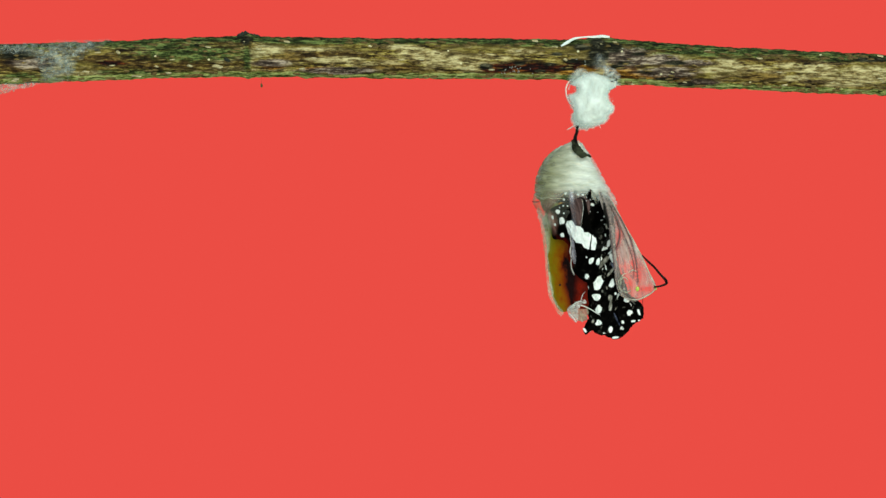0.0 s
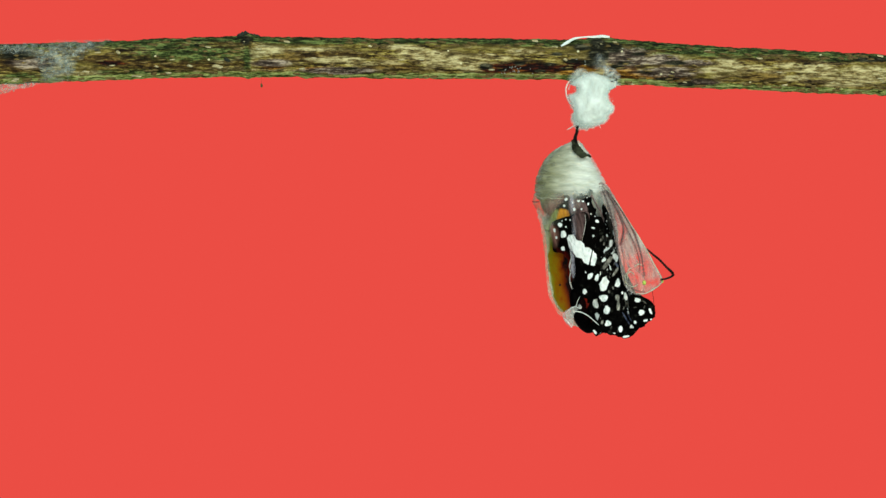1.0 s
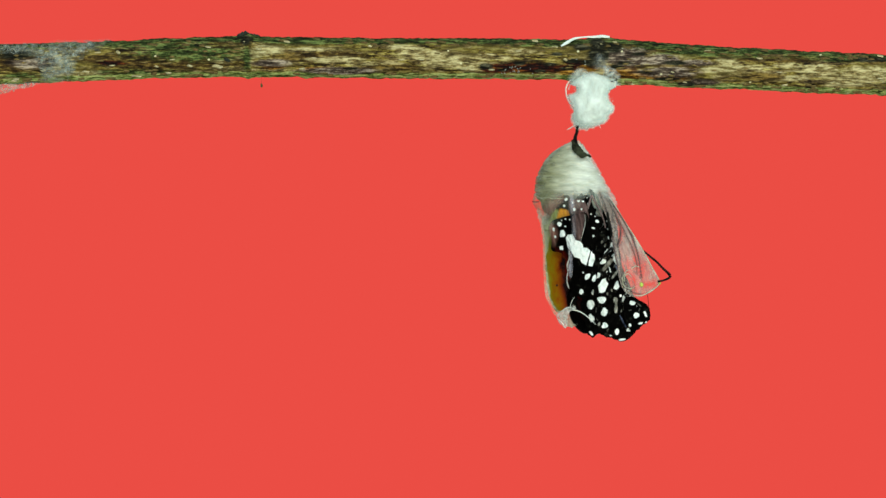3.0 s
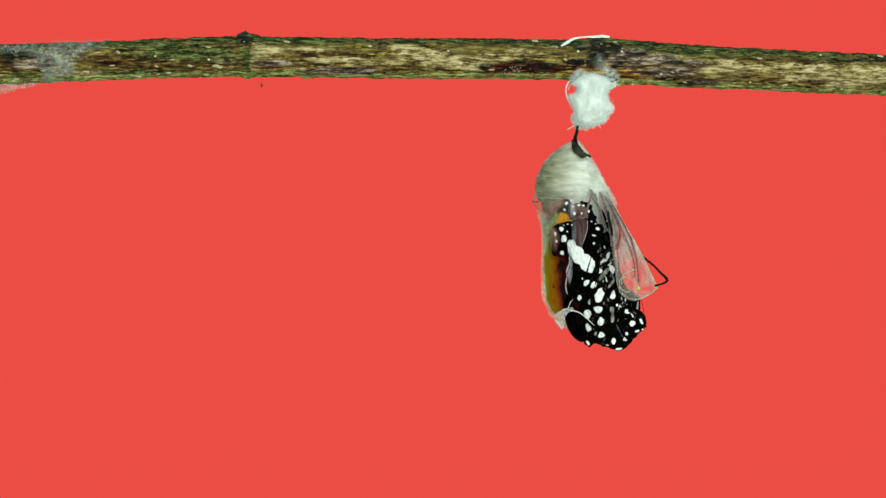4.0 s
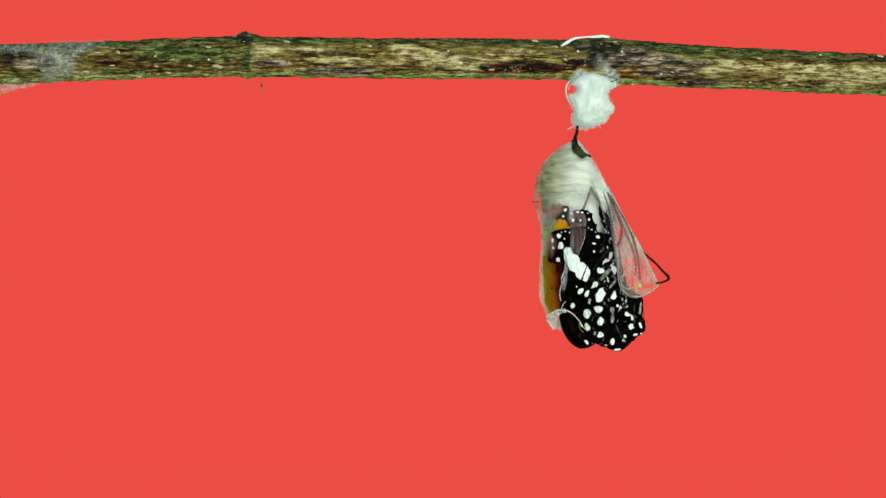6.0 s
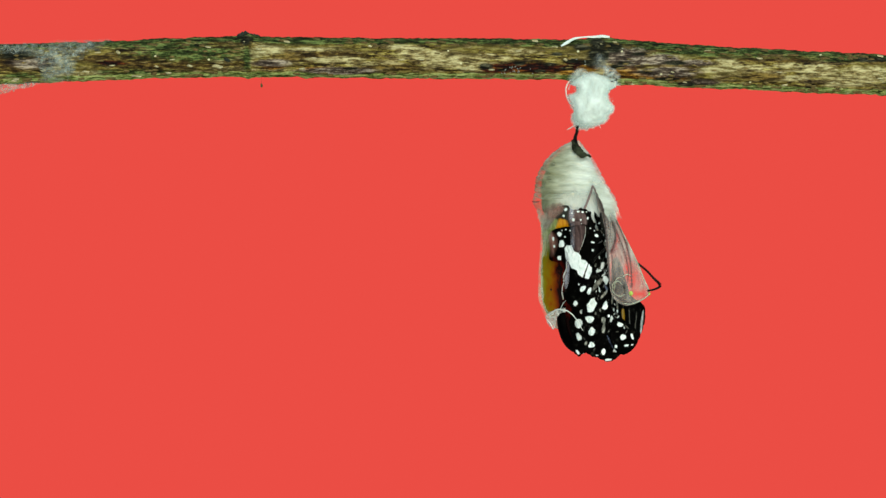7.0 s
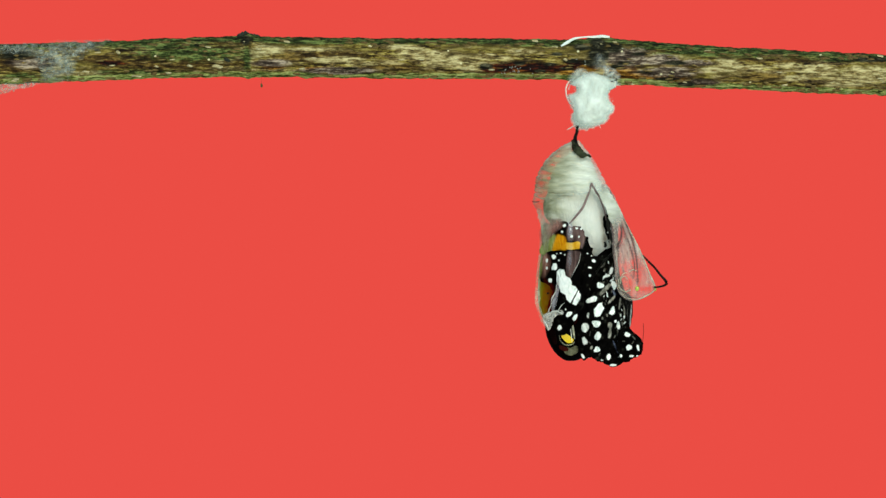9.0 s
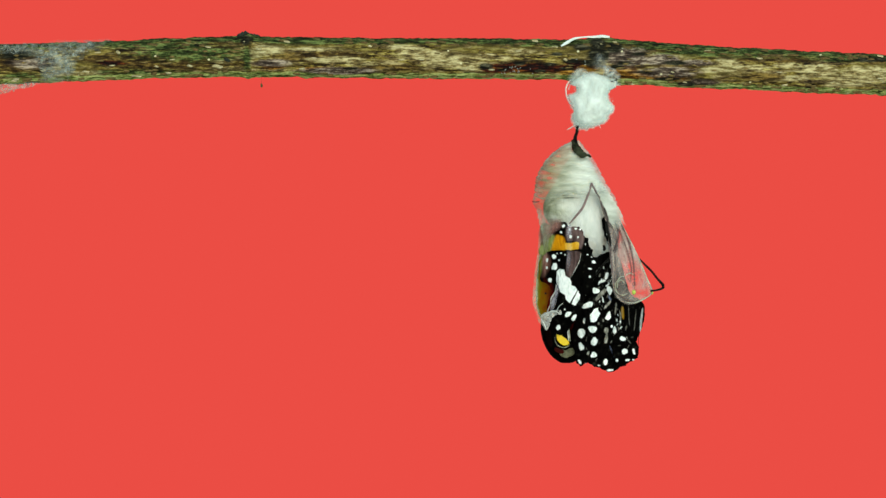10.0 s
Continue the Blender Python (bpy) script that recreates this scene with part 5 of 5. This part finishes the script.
for pts, half, strength in FOLDS[:6]:
    line = [tuple(p) for p in smooth(pts, 5, False)]
    flap_part("fold", tube(on_flap(line, 3.5), [0.33 * half * min(1, 0.4 + 0.2 * min(k, len(line) - 1 - k)) * (1 + 0.35 * noise.noise((k * 0.4, pts[0][1], 0))) for k in range(len(line))], 7, 2), [VEIN if strength > 0.75 else FOLD])
for cx, cy, rx, ry, a0, a1 in ((1107, 502, 13, 16, 0.9, 4.9), (1104, 501, 7, 9, 2.6, 5.9), (1120, 486, 8, 6, 3.4, 5.6)):
    ring = [(cx + rx * (1 + 0.3 * noise.noise((a * 1.4, cx, 0))) * math.cos(a), cy + ry * (1 + 0.3 * noise.noise((a * 1.4, cx, 5))) * math.sin(a)) for a in np.linspace(a0, a1, 12)]
    flap_part("ring_fold", tube(on_flap(ring), [0.3, 0.8, 1.2, 1.0, 0.7, 1.0, 1.3, 1.0, 0.7, 0.9, 0.7, 0.3], 6, 3), [EDGE])
flap_part("bright_rim", tube(on_flap([(1072, 336), (1092, 366), (1107, 397), (1123, 428), (1138, 460), (1149, 487), (1159, 510)], 0.5), 1.2, 7, 5), [EDGE])
flap_part("lower_rim", tube(on_flap([(1160, 511), (1154, 519), (1140, 527), (1126, 532), (1110, 530)]), [0.5, 1.0, 1.4, 0.9, 0.4], 7, 5), [EDGE])
for x, y, r in ((1126, 513, 3.8), (1158, 514, 2.6)):
    flap_part("lime_bead", tube(on_flap([(x, y - r), (x + 0.5, y), (x, y + r)], 1.0), [r * 0.5, r, r * 0.5], 9, 3), [LIME], "tiny lime green bead")

# olive flap on the other side, amber, and painted dark red from the backdrop where it folds under the wings
g = sheet([(957, 389), (960, 404), (964, 430), (966, 470), (970, 505), (978, 535), (990, 552), (1004, 550), (1020, 547), (1036, 545), (1043, 522), (1042, 482), (1034, 446), (1018, 424), (998, 402), (986, 391), (966, 382)], layer(0, 1.2, 0.05, 41, 0.6), (), 2.4, 2.0)[:2]
across = []
for x, y, _ in g[0]:
    lo = np.interp(y, [376, 430, 505, 558], [954, 964, 970, 986])
    wide = np.interp(y, [400, 430, 462, 510, 558], [120, 70, 48, 40, 38])
    across.append(float(min(1, max(0, (x - lo) / wide))))
flap_left = piece("olive_flap", g, [OLIVE], (960, 390, 0), chrysalis, "olive and amber side flap with a pale rim",
                  attrs={"across": across, "red_through": field(g, [(area((1019, 480), (1030, 486), (1040, 496), (1042, 520), (1038, 544), (1022, 546), (1014, 540), (1016, 510)), 1)], 9)})
mesh_object("clear_rim", *sheet([(948, 366), (956, 390), (960, 430), (963, 480), (968, 520), (981, 550), (990, 560), (994, 553), (980, 533), (972, 500), (967, 460), (964, 420), (959, 385)], layer(3, 0.8, 0.05, 43, 0.6), (), 3.0, 1.0, 5, 2.0)[:2],
            [RIM], flap_left, (960, 390, 0), P(960, 390, 0))
mesh_object("dark_dot", *tube([(988, 503, 24), (988, 506, 24)], 1.6, 8, 3), [STALK], flap_left, (960, 390, 0), P(960, 390, 0))

# crumpled clear skin at the lower rim
rag = piece("crumpled_skin", sheet([(963, 561), (970, 555), (984, 550), (996, 549), (1000, 556), (990, 558), (982, 566), (979, 578), (973, 586), (966, 576)], layer(32, 4, 0.12, 51), (), 1.8, 1.0, 5, 2.0)[:2], [CLEAR], (985, 562, 0), chrysalis, "crumpled clear skin")
mesh_object("skin_clump", *sheet([(968, 562), (978, 556), (992, 558), (1000, 566), (996, 578), (990, 588), (980, 584), (972, 574)], layer(-14, 4, 0.14, 57), (), 2.0, 1.5, 5, 3.0)[:2], [EDGE], rag, (985, 562, 0), P(985, 562, 0))
rag_f = layer(36, 2, 0.12, 51)
for pts, rad in (([(968, 559), (978, 553), (988, 551), (997, 556)], [0.3, 0.6, 0.7, 0.4]),
                 ([(964, 566), (970, 575), (974, 585)], [0.4, 0.8, 0.4]), ([(990, 551), (996, 541), (1002, 536)], [0.4, 0.5, 0.2])):
    mesh_object("white_thread", *tube([(x, y, rag_f(x, y)) for x, y in pts], rad, 6, 4), [THREAD], rag, (985, 562, 0), P(985, 562, 0))


slack_thread = piece("slack_thread", tube([(996, 556, 58), (1004, 561, 58), (1011, 571, 57), (1015, 584, 56), (1017, 598, 54), (1018, 606, 53)], [0.5, 1.0, 0.9, 0.8, 0.6, 0.3], 6, 4), [THREAD], (996, 556, 0), chrysalis, "thin white thread of torn skin")


# ---- what moves ----
def track(ob, rows, base=B0):
    """Rows (seconds, x, y, degrees clockwise, degrees about the upright, how far forward) of the piece's origin in the plan."""
    out = []
    for t, x, y, a, *more in rows:
        turn, f = (*more, 0, 0)[:2]
        p = P(x, y, f) - base
        out.append((t, pose(p.x, p.y, p.z, 0, a, turn)))
    walk(ob, out)


BAND_ROWS = [(0, 1022.6, 420.6, -17.5), (0.5, 1025.3, 434.0, -14.8), (1, 1023.4, 446.2, -13.7), (1.5, 1022.2, 446.6, -12.6), (2, 1020.3, 446.2, -11.7), (2.7, 1020.3, 446.2, -11.7), (4, 1021.1, 456.5, -8.1), (4.5, 1017.6, 471.8, -7.3),
             (5, 1015.7, 474.1, -6.0), (5.5, 1012.6, 472.9, -4.0), (7, 1016.1, 466.4, -6.4), (7.5, 1012.6, 489.7, -1.7), (8, 1004.6, 507.7, -1.5), (8.5, 1000.0, 510.0, 0.0), (9, 998.4, 509.6, 1.9), (9.5, 997.7, 509.6, 3.1), (10, 997.7, 509.6, 3.1)]
SKIN_ROWS = [(0, 1119.0, 448.8, -2.3), (0.5, 1124.3, 442.5, -3.6), (1, 1127.2, 438.3, -5.7), (1.5, 1127.8, 437.3, -5.1), (2, 1125.8, 438.6, -4.6), (2.7, 1123.3, 439.9, -6.2), (4, 1119.9, 448.0, -3.0), (4.5, 1123.4, 445.1, -3.0), (5, 1125.8, 439.6, -4.6), (5.5, 1126.6, 438.6, -3.9), (7, 1110.3, 456.4, 0.0), (7.5, 1114.2, 455.2, 0.3), (8, 1119.3, 450.0, -0.2), (8.5, 1120.0, 450.0, 0.0), (9, 1120.8, 448.2, -0.1), (9.5, 1120.3, 448.4, -0.2), (10, 1115.2, 454.4, -0.1)]
FLAP_ROWS = [(0, 1119.0, 448.8, -2.3), (0.5, 1124.3, 442.5, -3.6), (1, 1127.2, 438.3, -5.7), (1.5, 1127.8, 437.3, -5.1), (2, 1125.8, 438.6, -4.6), (2.7, 1123.3, 439.9, -6.2), (4, 1116.8, 448.6, -5.9), (4.5, 1119.9, 445.8, -6.3),
             (5, 1125.8, 439.6, -4.6), (5.5, 1126.6, 438.6, -3.9), (7, 1104.9, 457.2, -5.0), (7.5, 1109.9, 455.8, -3.7), (8, 1118.3, 450.1, -1.1), (8.5, 1120.0, 450.0, 0.0), (9, 1120.4, 448.3, -0.5), (9.5, 1119.5, 448.5, -0.9), (10, 1114.7, 454.5, -0.6)]
FORE_ROWS = [(0, 1062.5, 520.6, -2.1), (0.5, 1069.0, 523.0, -4.7), (1, 1074.5, 521.4, -7.2), (1.5, 1075.3, 520.7, -6.5), (2, 1073.1, 522.3, -4.4), (2.7, 1072.8, 522.8, -4.2), (4, 1065.3, 541.8, -4.5), (4.5, 1069.9, 544.2, -6.2), (5, 1073.6, 539.6, -5.5), (5.5, 1072.8, 538.4, -3.2), (7, 1050.7, 559.5, -1.5), (7.5, 1056.9, 567.0, -3.1), (8, 1062.9, 569.6, -4.4), (8.5, 1060.0, 570.0, 0.0), (9, 1062.4, 567.9, 0.9), (9.5, 1062.1, 567.8, 0.6), (10, 1055.8, 577.2, -0.1)]
LOBE_ROWS = [(0, 1062.1, 540.5, -8, 0, -14), (0.3, 1060.1, 539.5, -3, 0, -6), (0.5, 1057.3, 540.0, -4.7, 0, -6), (1, 1057.6, 539.4, -7.2, 0, -4), (1.5, 1056.2, 538.4, -6.5, 0, -3), (2, 1051.3, 539.2, -4.4, 0, -2), (2.7, 1049.0, 539.6, -4.2), (4, 1041.6, 558.7, -4.5), (4.5, 1046.7, 561.8, -6.2), (5, 1050.2, 556.9, -5.5), (5.5, 1048.7, 554.8, -3.2), (7, 1026.1, 575.1, -1.5), (7.5, 1032.7, 583.3, -3.1), (8, 1039.1, 586.5, -4.4), (8.5, 1035.0, 585.0, 0.0), (9, 1037.2, 582.5, 0.9), (9.5, 1036.9, 582.5, 0.6), (10, 1030.8, 592.2, -0.1)]
TIP_ROWS = [(0, 1114.3, 551.3, -6.1), (0.5, 1125.0, 553.2, -10.7), (1, 1134.7, 550.6, -10.0), (1.5, 1134.2, 550.5, -10.5), (2, 1128.0, 553.2, -10.9), (2.7, 1127.4, 553.3, -9.7), (4, 1118.6, 569.8, -14.1), (4.5, 1125.9, 568.2, -15.8), (5, 1130.6, 568.0, -13.1), (5.5, 1126.7, 568.8, -11.5), (7, 1102.5, 594.2, -5.5), (7.5, 1110.8, 596.5, -10.6), (8, 1118.4, 602.2, -10.7), (8.5, 1113.0, 612.0, 0.0), (9, 1113.1, 612.4, 0.5), (9.5, 1113.1, 614.7, 3.2), (10, 1105.5, 619.5, -1.4)]


def motions():
    track(band_wing, BAND_ROWS)
    track(forewing, FORE_ROWS)
    track(wing_lobe, LOBE_ROWS)
    track(wing_tip, TIP_ROWS)
    track(flap_right, SKIN_ROWS)
    track(antenna, FLAP_ROWS)
    track(hind_top, [(0, 1006, 383, -6), (0.5, 1006, 388, -5), (1, 1006, 394, -5), (2.7, 1006, 394, -5), (4, 1006, 401, -4), (4.5, 1003, 412, -3), (5.5, 1003, 413, -3), (7, 1004, 412, -3), (7.5, 1004, 423, -2), (8, 1000, 437, 0), (8.5, 1000, 440, 0), (10, 998, 441, 0)])
    track(wing_fold, [(0, 1031, 372, 0), (0.5, 1032, 384, 0), (1, 1030, 393, 0), (2.7, 1029, 393, 0), (4, 1026, 402, 0), (4.5, 1023, 413, 0), (5.5, 1020, 415, 0), (7, 1022, 412, 0), (7.3, 1019, 424, 0), (7.6, 1014, 452, 0, 0, -6), (8, 1011, 466, 0, 0, -12), (10, 1008, 466, 0, 0, -12)])
    track(fringe_wing, [(0, 1028, 363, 0, 0, -36), (0.5, 1034, 378, 0, 0, -26), (1, 1036, 392, 0, 0, -15), (2.7, 1036, 392, 0, 0, -15), (4, 1037, 405, 0, 0, -11), (4.5, 1037, 419, 0, 0, -8), (5.5, 1038, 420, 0, 0, -8), (7, 1035, 417, 0, 0, -8), (7.5, 1034, 441, 0, 0, -3), (8, 1030, 457, 0), (8.5, 1030, 460, 0), (10, 1030, 463, 0)])
    track(head, [(0, 1046, 546, -8, 62), (0.5, 1027, 551, -8, 54), (1, 1024, 551, -8, 48), (2.7, 1021, 551, -8, 48), (4, 1013, 566, -6, 48), (4.5, 1014, 576, -5, 42), (5, 1016, 576, -4, 27), (5.5, 1015, 575, -3, 18), (6.2, 1014, 578, -3, 30),
                 (7, 1003, 584, -3, 42), (7.5, 1003, 596, -1, 32), (8, 1006, 601, 0, 5), (8.5, 1000, 600, 0, 0), (9, 998, 598, 0, 0), (9.5, 997, 598, 0, 0), (10, 990, 602, 0, 0)])
    track(far_wing, [(0, 1066, 546, 0), (1, 1075, 544, 0), (2.7, 1080, 546, 0), (4, 1098, 566, 0), (5, 1103, 560, 0), (5.5, 1102, 561, 0), (7, 1107, 582, 0), (7.5, 1103, 583, 0), (8, 1100, 576, 0, 10), (8.5, 1095, 570, 0, 18), (9.2, 1096, 571, 0, 16), (9.6, 1100, 573, 0, 8), (10, 1106, 578, 0)])
    track(flap_left, [(0, 963, 390, 0), (1, 963, 390, 0), (2, 962, 390, 0.8), (2.7, 962, 390, 1.5), (4, 961, 392, 4.5), (4.5, 961, 394, 5.5), (5.5, 961, 394, 6), (7, 961, 396, 6.8), (7.5, 962, 398, 7.2), (8, 962, 400, 8), (8.5, 961, 402, 9), (9.5, 961, 402, 10), (10, 959, 402, 10.5)])
    track(rag, [(0, 1025, 545, -14), (0.5, 1017, 553, -14), (1, 1017, 554, -14), (2, 1012, 554, -14), (2.7, 1008, 555, -14), (4, 1002, 558, -10), (4.5, 1000, 562, -9), (5, 996, 562, -8), (5.5, 990, 561, -6), (7, 988, 559, -6), (7.5, 993, 562, -4), (8, 990, 562, -1), (8.5, 985, 562, 0), (9.5, 981, 562, 1), (10, 979, 562, 2)])
    track(slack_thread, [(0, 1010, 541, -50), (0.5, 1012, 551, -42), (2, 1008, 549, -40), (2.7, 1006, 548, -40), (4, 1004, 549, -38), (5, 1000, 550, -34), (5.5, 996, 549, -30), (7, 993, 547, -22), (7.5, 997, 551, -18), (8, 998, 553, -6), (8.5, 996, 556, 0), (9.5, 988, 554, 2), (10, 986, 553, 2)])
    track(belly, [(0, 1000, 308, 0), (2.7, 1001, 309, 0), (4, 1002, 310, 0), (5.5, 1007, 312, 0), (7, 1011, 313, 0), (7.5, 1013, 314, 0), (8, 1017, 315, 0), (8.5, 1020, 316, 0), (9.5, 1027, 318, -1), (10, 1034, 320, -1)])
    track(side_skin, [(0, 1050, 312, 6, 0, -24), (1, 1052, 314, 5, 0, -22), (2.7, 1054, 316, 5, 0, -20), (4, 1060, 324, 4, 0, -12), (5.5, 1063, 328, 3, 0, -8), (7, 1070, 344, 1), (8.5, 1076, 352, 0), (10, 1077, 357, 0)])
    track(abdomen, [(0, 1034, 366, 0, 0, -38), (1, 1034, 367, 0, 0, -26), (2.7, 1035, 368, 0, 0, -22), (4, 1036, 371, 0, 0, -14), (5, 1036, 373, 0, 0, -4), (7, 1037, 374, 0), (8.5, 1040, 380, 0), (10, 1040, 384, 0)])
    leg_rows = [(0, 1044, 340, 0, 0, -34), (1, 1045, 351, 0, 0, -14), (2.7, 1045, 351, 0), (4.5, 1045, 349, 0), (5.5, 1043, 340, 0), (7, 1047, 334, 0), (8.5, 1045, 330, 0), (10, 1045, 330, 0)]
    for ob in legs:
        track(ob, leg_rows)
    edge_rows = [(0, 1074, 386, 0), (0.5, 1078, 392, 0), (1, 1079, 394, 0), (2.7, 1079, 394, 0), (4, 1079, 394, 0), (5, 1079, 394, 0), (5.5, 1078, 394, 0), (7, 1065, 398, 0), (7.5, 1070, 402, 0), (8.5, 1081, 411, 0), (10, 1079, 417, 0)]
    track(edge_wing, edge_rows)
    track(inner_wing, edge_rows)
    dark_rows = [(0, 1069, 396, 0), (0.5, 1072, 405, 0), (1, 1075, 412, 0), (2.7, 1075, 412, 0), (4, 1076, 410, 0), (4.5, 1078, 412, 0), (5.5, 1077, 412, 0), (7, 1063, 413, 0), (7.5, 1069, 416, 0), (8.5, 1075, 420, 0), (10, 1073, 428, 0)]
    for ob in dark_legs:
        track(ob, dark_rows)


motions()
